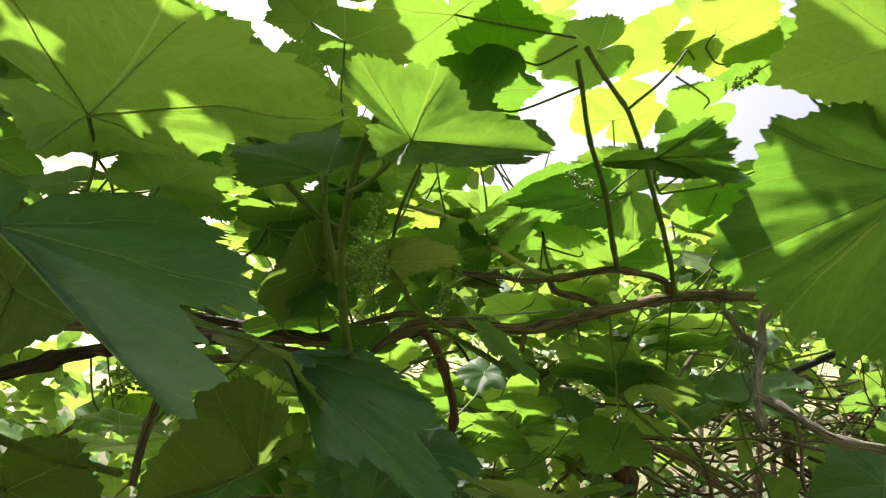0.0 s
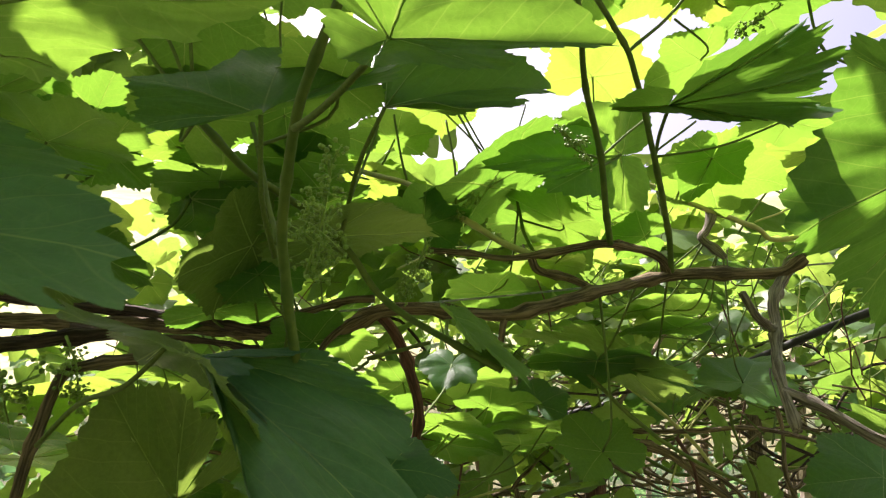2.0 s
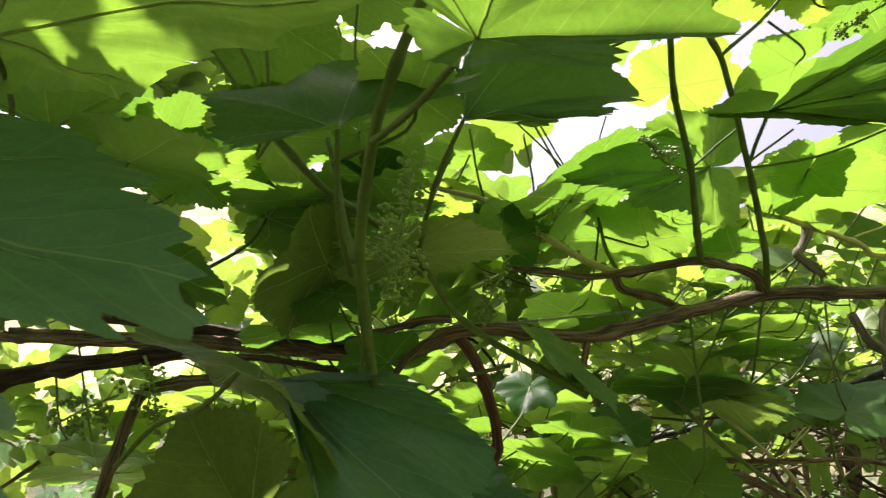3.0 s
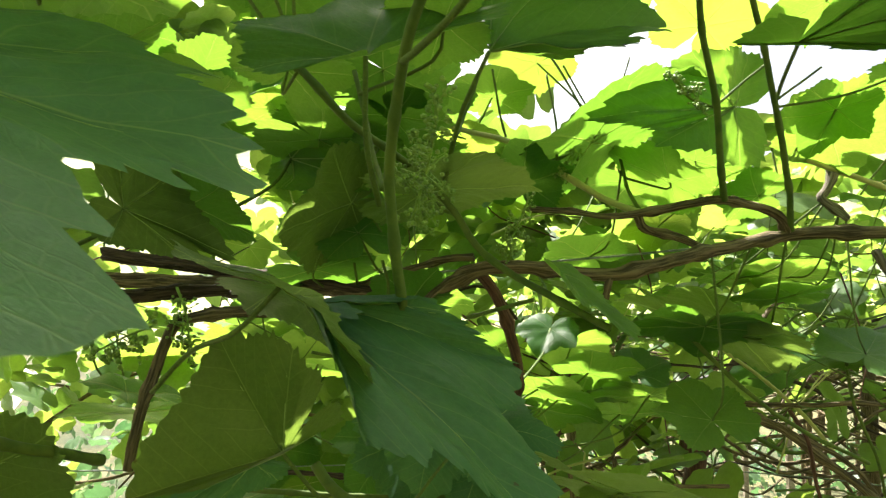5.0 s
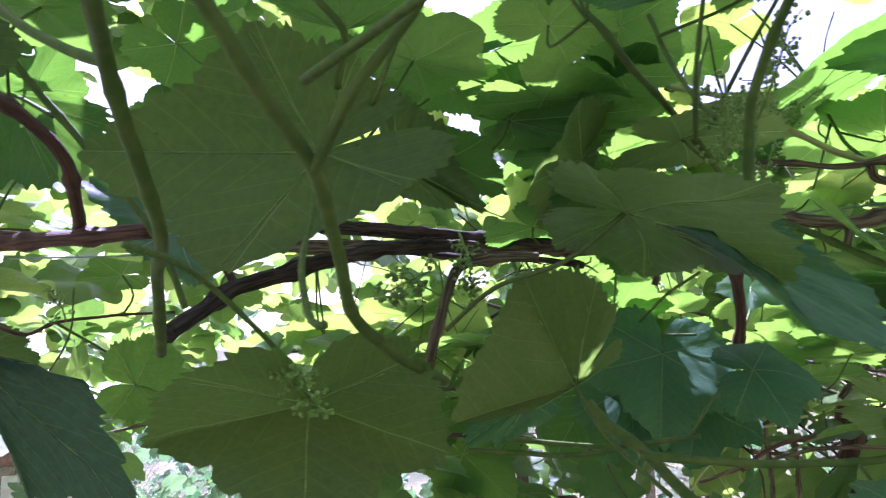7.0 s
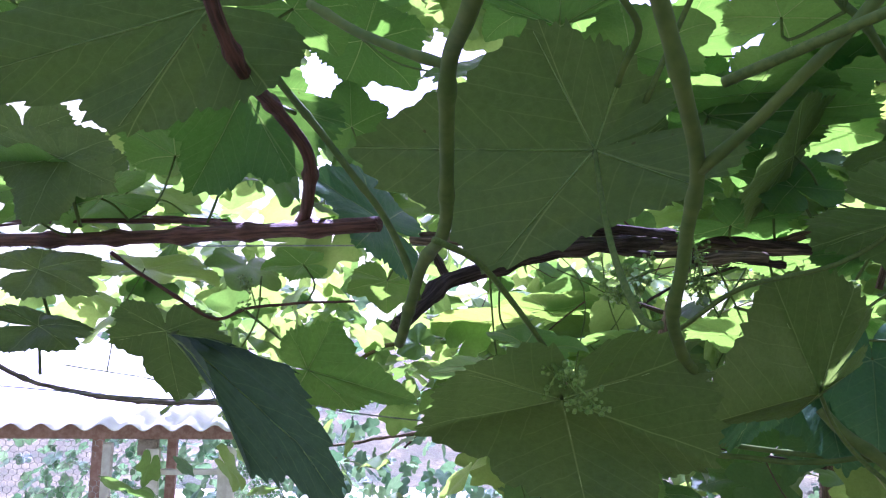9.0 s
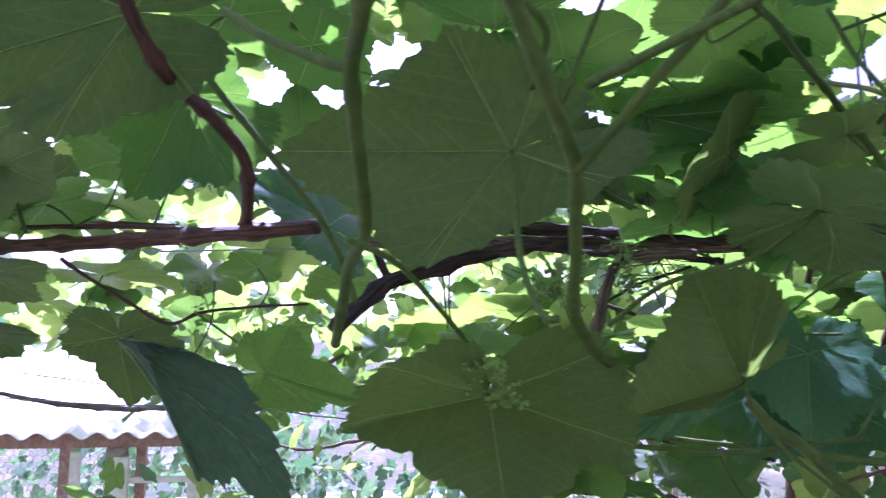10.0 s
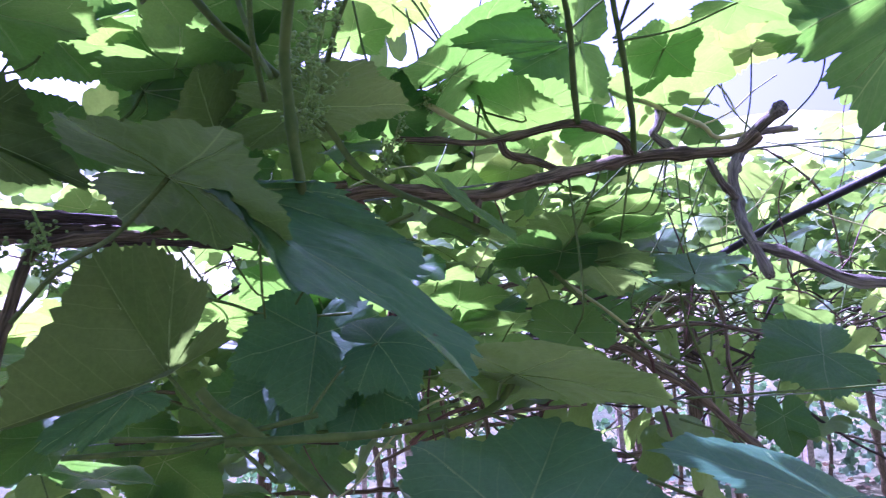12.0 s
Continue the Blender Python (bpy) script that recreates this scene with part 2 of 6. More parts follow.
def tube_data(line, r0, r1, sides=8, rough=0.0, knots=0.0, seed=0, wander=0.0):
    """Rings along a line, tapering from r0 to r1; rough: bark ridges, knots: swollen nodes."""
    verts, faces, flat = Tube(), [], []
    n = len(line)
    total = sum((b - a).length for a, b in zip(line, line[1:]))
    side = None
    run = 0.0
    for i, q in enumerate(line):
        d = (line[min(i + 1, n - 1)] - line[max(i - 1, 0)]).normalized()
        if side is None:
            side = d.cross(Vector((0.31, 0.2, 0.93)))
            if side.length < 0.05:
                side = d.cross(Vector((1, 0, 0)))
        side = (side - d * side.dot(d)).normalized()
        other = d.cross(side)
        if i:
            run += (q - line[i - 1]).length
        t = run / max(total, 1e-6)
        r = r0 + (r1 - r0) * t
        if knots:
            gap = knots
            u = ((run + seed * 0.37 * gap) / gap) % 1.0
            r *= 1 + (0.45 if rough > 0.05 else 0.26) * math.exp(-((min(u, 1 - u) * gap) / (r0 * 1.3)) ** 2)
        c = q
        if wander:
            c = q + Vector((noise.noise((run * 30, seed, 1)), noise.noise((run * 30, seed, 5)), noise.noise((run * 30, seed, 9)))) * wander
        for k in range(sides):
            a = 2 * math.pi * k / sides
            rr = r
            if rough:
                rr *= 1 + rough * (noise.noise((math.cos(a) * 2.3, math.sin(a) * 2.3, run * 9 + seed)) + 0.9 * noise.noise((math.cos(a) * 5, math.sin(a) * 5, run * 14 + seed)) + 0.5 * noise.noise((math.cos(a) * 3, math.sin(a) * 3, run * 70 + seed)))
            verts.append(c + (side * math.cos(a) + other * math.sin(a)) * rr)
            flat.extend((math.cos(a) * r0, math.sin(a) * r0, run + seed * 0.13))
    for i in range(n - 1):
        for k in range(sides):
            a, b = i * sides + k, i * sides + (k + 1) % sides
            faces.append((a, b, b + sides, a + sides))
    faces.append(tuple(reversed(range(sides))))
    faces.append(tuple(range((n - 1) * sides, n * sides)))
    verts.flat = flat
    return verts, faces


def joined(pieces):
    verts, faces = [], []
    for v, f in pieces:
        o = len(verts)
        verts.extend(v)
        faces.extend(tuple(i + o for i in q) for q in f)
    return verts, faces


def plant(name, at, label):
    e = new(name)
    e.empty_display_size = 0.1
    e.location = at
    e.matrix_world = Matrix.Translation(at)
    return tagged(e, label, "grapevine", "grapevines of the pergola")


STEMS = {"dark": (MAT_BARK_DARK, 16, 0.35, 0.085, 0.0015, "cane", "blackened old cane with ragged bark"),
         "bark": (MAT_BARK, 16, 0.3, 0.085, 0.0015, "cane", "old brown cane with stringy peeling bark"),
         "red": (MAT_BARK_RED, 12, 0.12, 0.09, 0.001, "cane", "reddish brown woody cane"),
         "grey": (MAT_BARK_GREY, 14, 0.25, 0.07, 0.0015, "spur", "weathered grey woody spur with flaking bark"),
         "shoot": (MAT_SHOOT, 10, 0.03, 0.075, 0.0008, "shoot", "fresh green shoot with swollen nodes"),
         "pale": (MAT_SHOOT_PALE, 10, 0.03, 0.075, 0.0008, "shoot", "yellowish ripening shoot")}
_stem_count = [0]


def stem(vine, kind, r0, r1, *pts):
    """A cane, spur or shoot of a vine through the points."""
    mat, sides, rough, knots, wander, name, label = STEMS[kind]
    _stem_count[0] += 1
    line = smooth_line(pts, max(0.006, min(r0, 0.01)))
    seed = _stem_count[0] * 1.7
    ob = mesh_object(name, *tube_data(line, r0, r1, sides, rough, knots, seed, wander), mat, vine, label)
    if kind in ("bark", "grey", "dark") and len(line) > 8:
        # loose bark strings along the cane
        rr = random.Random(_stem_count[0])
        for _ in range(5):
            i = rr.randrange(0, len(line) - 6)
            j = min(len(line), i + rr.randrange(6, 16))
            off = Vector((rr.uniform(-1, 1), rr.uniform(-1, 1), rr.uniform(-1, 1))).normalized() * r0 * rr.uniform(0.85, 1.15)
            mesh_object("bark_strip", *tube_data([p + off * (1 + 0.08 * math.sin(k * 0.4)) for k, p in enumerate(line[i:j])], r0 * 0.16, r0 * 0.08, 4, 0, 0, 0, 0.001), mat, ob)
    return ob


# ---- leaves: outline, relief and veins ----
VEIN_ANGLES = (0.0, 57.0, -57.0, 116.0, -116.0)
VEIN_LENGTHS = (1.0, 0.86, 0.86, 0.66, 0.66)


class LeafShape:
    def __init__(self, seed, lobed=0.5, fold=0.10, droop=0.25, wave=0.06, cup=0.0, twist=0.0, teeth=54, tooth=0.085, spiral=0.0, back=1.0, narrow=1.0, slim=1.0):
        self.rnd = random.Random(seed)
        self.seed, self.lobed, self.fold, self.droop, self.wave = seed, lobed, fold, droop, wave
        self.cup, self.twist, self.teeth, self.tooth, self.spiral = cup, twist, teeth, tooth, spiral
        self.narrow, self.slim = narrow, slim
        k = lobed
        self.keys = [(0, 1.0), (12, 0.93), (24, 0.86 - 0.12 * k), (33, 0.80 - 0.24 * k), (43, 0.83 - 0.12 * k), (57, 0.87), (72, 0.80 - 0.06 * k),
                     (87, 0.72 - 0.16 * k), (102, 0.70 - 0.05 * k), (117, 0.69), (135, 0.66), (150, 0.60), (163, 0.50), (172, 0.34), (180, 0.07)]
        self.keys = [(q, r * (1 if q < 80 else 1 + (back - 1) * min(1, (q - 80) / 30))) for q, r in self.keys]
        self.jit = [self.rnd.uniform(-0.035, 0.035) for _ in range(40)]

    def edge(self, deg):
        a = abs(((deg + 180) % 360) - 180)
        for (a0, r0), (a1, r1) in zip(self.keys, self.keys[1:]):
            if a <= a1:
                t = (a - a0) / (a1 - a0)
                t = t * t * (3 - 2 * t)
                r = r0 + (r1 - r0) * t
                break
        i = int((deg + 180) / 360 * 38)
        return r * (1 + self.jit[i % 40])

    def tooth_at(self, deg):
        u = ((deg + 180) / 360 * self.teeth) % 1.0
        w = 0.6 + 0.4 * math.sin((deg + 180) / 360 * self.teeth * 1.9 + self.seed)
        a = abs(((deg + 180) % 360) - 180)
        fade = max(0.0, min(1.0, (172 - a) / 12))
        return self.tooth * w * fade * ((u / 0.62 if u < 0.62 else (1 - u) / 0.38) - 0.35)

    def height(self, x, y):
        r = math.hypot(x, y)
        s = self.seed * 3.1
        z = self.fold * abs(x) - self.droop * r * r * 0.55
        z += self.cup * x * x - self.twist * x * y
        z += self.wave * r * noise.noise((x * 1.7 + s, y * 1.7 - s, s)) * 2.2
        if y < 0:
            z += 0.10 * y * y
        ang = math.degrees(math.atan2(x, y))
        near = min(abs(((ang - v + 180) % 360) - 180) for v in VEIN_ANGLES)
        quilt = (1 - math.exp(-(near * r / 7.0) ** 2)) * min(1, r * 3)
        z += 0.022 * quilt + 0.02 * noise.noise((x * 6 + s, y * 6, s)) * min(1, r * 2)
        z += 0.008 * noise.noise((x * 15, y * 15 + s, s)) * min(1, r * 2)
        return z

    def turned(self, x, y, z):
        """The blade twists about its midrib."""
        x *= self.narrow * (self.slim if x > 0 else 1)
        a = self.spiral * (y - 0.55)
        return x * math.cos(a) + z * math.sin(a), y, z * math.cos(a) - x * math.sin(a)

    def blade(self, around, rings):
        fr = [(k / rings) ** 0.85 for k in range(1, rings + 1)]
        verts, faces, self.flat = [(0, 0, self.height(0, 0))], [], [0.0, 0.0, 0.0]
        angs = [-180 + 360 * (k + 0.5) / around for k in range(around)]
        for q in fr:
            for a in angs:
                e = self.edge(a)
                if q > 0.86:
                    e += self.tooth_at(a) * (q - 0.86) / 0.14
                x, y = math.sin(radians(a)) * e * q, math.cos(radians(a)) * e * q
                verts.append(self.turned(x, y, self.height(x, y)))
                self.flat.extend((x, y, 0.0))
        # the sinus stays open: no face between the first and last spoke
        for k in range(around - 1):
            faces.append((0, 1 + k + 1, 1 + k))
        for j in range(rings - 1):
            for k in range(around - 1):
                a, b = 1 + j * around + k, 1 + j * around + k + 1
                faces.append((a, b, b + around, a + around))
        return verts, faces

    def veins(self, fine=True):
        pieces = []

        def line(p0, ang, length, r0, r1, n, bend=0.0):
            pts = []
            for k in range(n + 1):
                t = k / n
                a = radians(ang + bend * t)
                x, y = p0[0] + math.sin(a) * length * t, p0[1] + math.cos(a) * length * t
                pts.append(Vector(self.turned(x, y, self.height(x, y) - 0.003)))
            pieces.append(tube_data(pts, r0, r1, 4))
            return pts
        for v, l in zip(VEIN_ANGLES, VEIN_LENGTHS):
            e = min(l, self.edge(v)) * 0.95
            bend = 6 * (1 if v > 0 else -1) if v else 0
            line((0, 0), v, e, 0.0042, 0.0012, 9, bend)
        return joined(pieces)


LEAVES = {}


def leaf_kind(name, seed, around=270, rings=8, fine=True, **kw):
    s = LeafShape(seed, **kw)
    v, f = s.blade(around, rings)
    blade = bpy.data.meshes.new("leaf_blade")
    blade.from_pydata(v, [], f)
    blade.attributes.new("flat", "FLOAT_VECTOR", "POINT").data.foreach_set("vector", s.flat)
    v, f = s.veins(fine)
    veins = bpy.data.meshes.new("leaf_veins")
    veins.from_pydata(v, [], f)
    for me in (blade, veins):
        me.polygons.foreach_set("use_smooth", [True] * len(me.polygons))
    blade.materials.append(MAT_LEAF)
    veins.materials.append(MAT_VEIN)
    LEAVES[name] = (blade, veins)


leaf_kind("broad", 1, lobed=0.35, fold=0.06, droop=0.22)
leaf_kind("drooping", 6, lobed=0.4, fold=-0.12, droop=0.75, wave=0.08)
leaf_kind("cupped", 7, lobed=0.3, fold=-0.15, droop=-0.35, wave=0.10)
leaf_kind("spiral", 12, lobed=0.9, fold=0.12, droop=0.12, wave=0.07, spiral=0.1, back=0.3, narrow=0.82, slim=0.55)
leaf_kind("plain", 9, lobed=0.3, fold=0.08, droop=0.2, wave=0.08, around=110, rings=5, fine=False)
leaf_kind("plain_b", 10, lobed=0.5, fold=0.15, droop=0.35, wave=0.10, around=110, rings=5, fine=False)
_young, _shade, _skylit = {}, {}, {}


def leaf(vine, kind, at, turn, size, petiole=(), young=False, label="", thick=0.0012, old=False, skylit=False):
    """One leaf of a vine: at its petiole's end, turned, its midrib of that length; the petiole runs on through the points."""
    blade, veins = LEAVES[kind]
    if young:
        if kind not in _young:
            _young[kind] = blade.copy()
            _young[kind].materials[0] = MAT_LEAF_YOUNG
        blade = _young[kind]
    # old: takes the olive shade colours, not a matter of age
    if old:
        if kind not in _shade:
            _shade[kind] = blade.copy()
            _shade[kind].materials[0] = MAT_LEAF_SHADE
        blade = _shade[kind]
    # the bluish copy with the sky's sheen in its colour
    if skylit:
        if kind not in _skylit:
            _skylit[kind] = blade.copy()
            _skylit[kind].materials[0] = MAT_LEAF_SKYLIT
        blade = _skylit[kind]
    ob = new("leaf", blade)
    ob.parent = vine
    ob.matrix_parent_inverse = vine.matrix_world.inverted()
    ob.matrix_basis = pose(*at, *turn) @ Matrix.Diagonal((size, size, size, 1))
    if label:
        tagged(ob, label)
    v = new("venation", veins)
    v.parent = ob
    if petiole:
        inv = ob.matrix_basis.inverted()
        line = smooth_line([at, *petiole], 0.012)
        line = [inv @ p for p in line]
        vs, fs = tube_data(line, thick / size, thick * 1.25 / size, 7)
        p = mesh_object("petiole", vs, fs, MAT_SHOOT)
        p.parent = ob
    return ob


# ---- leaves set by their five main veins ----
BACK = 0.30


def vein_sector(deg):
    """The two main veins on either side of an angle, and what share of each leads there, per unit of reach."""
    side = 1 if deg >= 0 else -1
    a = abs(deg)
    stops = ((0.0, 1.0, "tip"), (57.0, 0.87, "side"), (135.0, 0.66, "base"), (180.0, BACK, "back"))
    for (a0, l0, n0), (a1, l1, n1) in zip(stops, stops[1:]):
        if a <= a1:
            u0, v0 = math.sin(radians(a0)) * l0, math.cos(radians(a0)) * l0
            u1, v1 = math.sin(radians(a1)) * l1, math.cos(radians(a1)) * l1
            u, v = math.sin(radians(a)), math.cos(radians(a))
            det = u0 * v1 - u1 * v0
            return side, n0, (u * v1 - u1 * v) / det, n1, (u0 * v - u * v0) / det


def vein_leaf(vine, seed, at, tip, left, right, base_left, base_right, petiole=(), lobed=0.35, arch=0.05, wave=0.06, quilt=0.03, tooth=0.075, kind="", label="", thick=0.0016):
    """A large leaf: its blade hangs between five main veins that run from the petiole's end to the given tips."""
    j = Vector(at)
    vein = {("tip", 1): Vector(tip) - j, ("tip", -1): Vector(tip) - j, ("side", -1): Vector(left) - j, ("side", 1): Vector(right) - j,
            ("base", -1): Vector(base_left) - j, ("base", 1): Vector(base_right) - j}
    back = (vein["base", -1] + vein["base", 1]) * 0.32
    vein["back", 1] = vein["back", -1] = back
    size = vein["tip", 1].length
    up = vein["side", 1].cross(vein["tip", 1]).normalized() + vein["tip", 1].cross(vein["side", -1]).normalized() + vein["base", 1].cross(vein["side", 1]).normalized()
    up = up.normalized()
    if up.z < 0:
        up = -up
    shape = LeafShape(seed, lobed=lobed, fold=0.0, droop=0.0, wave=wave, tooth=tooth)
    sector = {}

    def place(deg, reach, lift=0.0):
        if deg not in sector:
            sector[deg] = vein_sector(deg)
        sd, n0, w0, n1, w1 = sector[deg]
        p = (vein[n0, sd] * w0 + vein[n1, sd] * w1) * reach
        x, y = math.sin(radians(deg)) * reach, math.cos(radians(deg)) * reach
        s = seed * 3.1
        z = arch * 4 * reach * (1 - reach) + wave * reach * noise.noise((x * 1.9 + s, y * 1.9 - s, s)) * 1.6
        near = min(abs(((deg - v + 180) % 360) - 180) for v in VEIN_ANGLES)
        z += quilt * (1 - math.exp(-(near * reach / 9.0) ** 2)) * min(1, reach * 3)
        z += 0.022 * noise.noise((x * 6 + s, y * 6, s)) * min(1, reach * 2) + 0.008 * noise.noise((x * 15, y * 15 + s, s))
        return (p + up * (z + lift) * size) / size

    around, rings = 240, 9
    angs = [-180 + 360 * (i + 0.5) / around for i in range(around)]
    verts, faces, flat = [place(angs[0], 0.0)], [], [0.0, 0.0, 0.0]
    for k in range(1, rings + 1):
        q = (k / rings) ** 0.85
        for a in angs:
            e = shape.edge(a) * q + (shape.tooth_at(a) * (q - 0.86) / 0.14 if q > 0.86 else 0)
            verts.append(place(a, e))
            flat.extend((math.sin(radians(a)) * e, math.cos(radians(a)) * e, 0.0))
    faces += [(0, 2 + i, 1 + i) for i in range(around - 1)]
    for r in range(rings - 1):
        for i in range(around - 1):
            a = 1 + r * around + i
            faces.append((a, a + 1, a + 1 + around, a + around))
    # old carries shade in its colour, the bluish kinds carry sky sheen
    ob = mesh_object("leaf", verts, faces, {"": MAT_LEAF, "old": MAT_LEAF_SHADE, "skylit": MAT_LEAF_SKYLIT, "sky_grey": MAT_LEAF_SKY_GREY, "young": MAT_LEAF_YOUNG}[kind])
    ob.data.attributes.new("flat", "FLOAT_VECTOR", "POINT").data.foreach_set("vector", flat)
    ob.parent = vine
    ob.matrix_parent_inverse = vine.matrix_world.inverted()
    ob.matrix_basis = Matrix.Translation(j) @ Matrix.Diagonal((size, size, size, 1))
    if label:
        tagged(ob, label)
    ribs = []
    for a, l in zip(VEIN_ANGLES, VEIN_LENGTHS):
        line = [Vector(place(a, min(l, shape.edge(a)) * 0.95 * n / 10, -0.003)) for n in range(11)]
        ribs.append(tube_data(line, 0.0048, 0.0012, 5))
    v = mesh_object("venation", *joined(ribs), MAT_VEIN)
    v.parent = ob
    if petiole:
        inv = ob.matrix_basis.inverted()
        line = [inv @ p for p in smooth_line([at, *petiole], 0.012)]
        p = mesh_object("petiole", *tube_data(line, thick / size, thick * 1.3 / size, 8), MAT_SHOOT)
        p.parent = ob
    return ob


def ico(center, r):
    t = 0.8507 * r
    s = 0.5257 * r
    c = Vector(center)
    vs = [c + Vector(p) for p in ((-s, t, 0), (s, t, 0), (-s, -t, 0), (s, -t, 0), (0, -s, t), (0, s, t), (0, -s, -t), (0, s, -t), (t, 0, -s), (t, 0, s), (-t, 0, -s), (-t, 0, s))]
    fs = [(0, 11, 5), (0, 5, 1), (0, 1, 7), (0, 7, 10), (0, 10, 11), (1, 5, 9), (5, 11, 4), (11, 10, 2), (10, 7, 6), (7, 1, 8), (3, 9, 4), (3, 4, 2), (3, 2, 6), (3, 6, 8), (3, 8, 9), (4, 9, 5), (2, 4, 11), (6, 2, 10), (8, 6, 7), (9, 8, 1)]
    return vs, fs


def flower_cluster(vine, start, end, spread=0.02, buds=90, seed=0, bud=0.0017):
    """A young grape cluster: a stalk with side stalks full of green buds."""
    rr = random.Random(seed)
    a, b = Vector(start), Vector(end)
    pieces, d = [], (Vector(end) - Vector(start))
    pieces.append(tube_data(smooth_line([a, a.lerp(b, 0.5) + Vector((0.003, 0, 0.003)), b]), 0.0012, 0.0007, 5))
    n = buds // 6
    for k in range(n):
        t = 0.22 + 0.78 * k / n
        p = a.lerp(b, t)
        way = Vector((rr.uniform(-1, 1), rr.uniform(-1, 1), rr.uniform(-1, 1))).normalized() * spread * (1.15 - 0.75 * t) * rr.uniform(0.6, 1.1)
        q = p + way + d * 0.06
        pieces.append(tube_data([p, p.lerp(q, 0.5) + d * 0.01, q], 0.0006, 0.0004, 4))
        for _ in range(6):
            c = p.lerp(q, rr.uniform(0.45, 1.05)) + Vector((rr.uniform(-1, 1), rr.uniform(-1, 1), rr.uniform(-1, 1))) * 0.0042
            pieces.append(ico(c, bud * rr.uniform(0.7, 1.2)))
    return mesh_object("inflorescence", *joined(pieces), MAT_BUD, vine, "green flower cluster with tight round buds")


# ---- foliage joined into one mesh ----
def small_template(seed, around=44):
    s = LeafShape(seed, lobed=0.5, fold=0.12, droop=0.3, wave=0.12, teeth=around // 2, tooth=0.10)
    v, f = s.blade(around, 2)
    return np.array(v), f


TEMPLATES = [small_template(60 + k) for k in range(6)]


def foliage(name, places, mat, label, parent=None, stem_mat=None):
    """places: rows of a pose and a size. All leaves in one mesh."""
    vs, fs, o = [], [], 0
    for k, (m, size) in enumerate(places):
        tv, tf = TEMPLATES[k % len(TEMPLATES)]
        rot = np.array(m.to_3x3()) * size
        vs.append(tv @ rot.T + np.array(m.translation))
        fs.extend(tuple(i + o for i in q) for q in tf)
        o += len(tv)
    ob = mesh_object(name, np.concatenate(vs), fs, mat, parent)
    return tagged(ob, label, "foliage", kind="stuff")


# ================= ground, hill =================


def ground_height(x, y):
    d = math.hypot(x, y - 0.5)
    far = max(0.0, d - 9.0)
    rise = 70.0 * (1 - math.exp(-(far / 130.0) ** 1.3))
    return 0.05 * noise.noise((x * 0.8, y * 0.8, 0)) + rise * (0.75 + 0.5 * noise.noise((x * 0.012 + 3, y * 0.012, 2))) + min(1, far / 30) * 2.0 * noise.noise((x * 0.06, y * 0.06, 7))


def ground_sheet():
    # rings that widen towards the horizon
    radii = [0.0] + [0.35 * 1.16 ** k for k in range(46)]
    n = 96
    vs, fs = [(0, 0.5, ground_height(0, 0.5))], []
    for r in radii[1:]:
        for k in range(n):
            a = 2 * math.pi * k / n
            x, y = r * math.sin(a), 0.5 + r * math.cos(a)
            vs.append((x, y, ground_height(x, y)))
    fs += [(0, 1 + (k + 1) % n, 1 + k) for k in range(n)]
    for j in range(len(radii) - 2):
        for k in range(n):
            a, b = 1 + j * n + k, 1 + j * n + (k + 1) % n
            fs.append((a, b, b + n, a + n))
    ob = mesh_object("ground", vs, fs, MAT_GROUND)
    ob.data.materials.append(MAT_HILL)
    for p in ob.data.polygons:
        if math.hypot(p.center.x, p.center.y) > 16:
            p.material_index = 1
    return tagged(ob, "leaf-littered earth under the vines rising to a dry hillside", "ground", kind="structure")


ground_sheet()
SPOTS = Matrix.Identity(4)

# ================= the vines near the camera =================
vine_cordon = plant("grapevine", (-0.03, 0.95, 0.0), "old grapevine trained along a wire with green shoots")
vine_left = plant("grapevine", (-0.62, 0.75, 0.0), "grapevine with a reddish cane and large hanging leaves")
vine_near = plant("grapevine", (-0.33, 0.50, 0.0), "young grapevine shoots with broad leaves close by")
vine_right = plant("grapevine", (0.45, 0.95, 0.0), "grapevine with a weathered grey spur and broad leaves")

# canes and shoots of the cordon
stem(vine_cordon, "bark", 0.0061, 0.0061, (-0.619, 1.094, 2.022), (-0.481, 1.070, 2.015), (-0.330, 1.034, 2.011), (-0.207, 0.980, 2.001), (-0.119, 0.927, 1.995), (-0.069, 0.894, 2.000), (-0.032, 0.870, 2.015), (0.009, 0.868, 2.020), (0.054, 0.877, 2.015), (0.099, 0.880, 2.013), (0.140, 0.882, 2.022), (0.199, 0.908, 2.039), (0.257, 0.934, 2.052), (0.297, 0.941, 2.061), (0.332, 0.934, 2.064), (0.373, 0.928, 2.062), (0.416, 0.916, 2.062), (0.440, 0.902, 2.079))
stem(vine_cordon, "bark", 0.0043, 0.0036, (-0.605, 1.093, 2.029), (-0.415, 1.056, 2.020), (-0.302, 1.022, 2.015), (-0.188, 0.979, 2.004), (-0.113, 0.923, 2.018), (-0.070, 0.900, 2.028), (-0.035, 0.888, 2.031))
stem(vine_cordon, "bark", 0.0047, 0.0029, (0.300, 0.941, 2.061), (0.289, 0.933, 2.079), (0.257, 0.913, 2.087), (0.213, 0.889, 2.090), (0.179, 0.893, 2.086), (0.146, 0.903, 2.080), (0.104, 0.916, 2.077), (0.066, 0.926, 2.084), (0.024, 0.937, 2.089))
stem(vine_cordon, "bark", 0.0042, 0.0036, (0.133, 0.909, 2.078), (0.142, 0.916, 2.064), (0.176, 0.921, 2.057), (0.200, 0.922, 2.046))
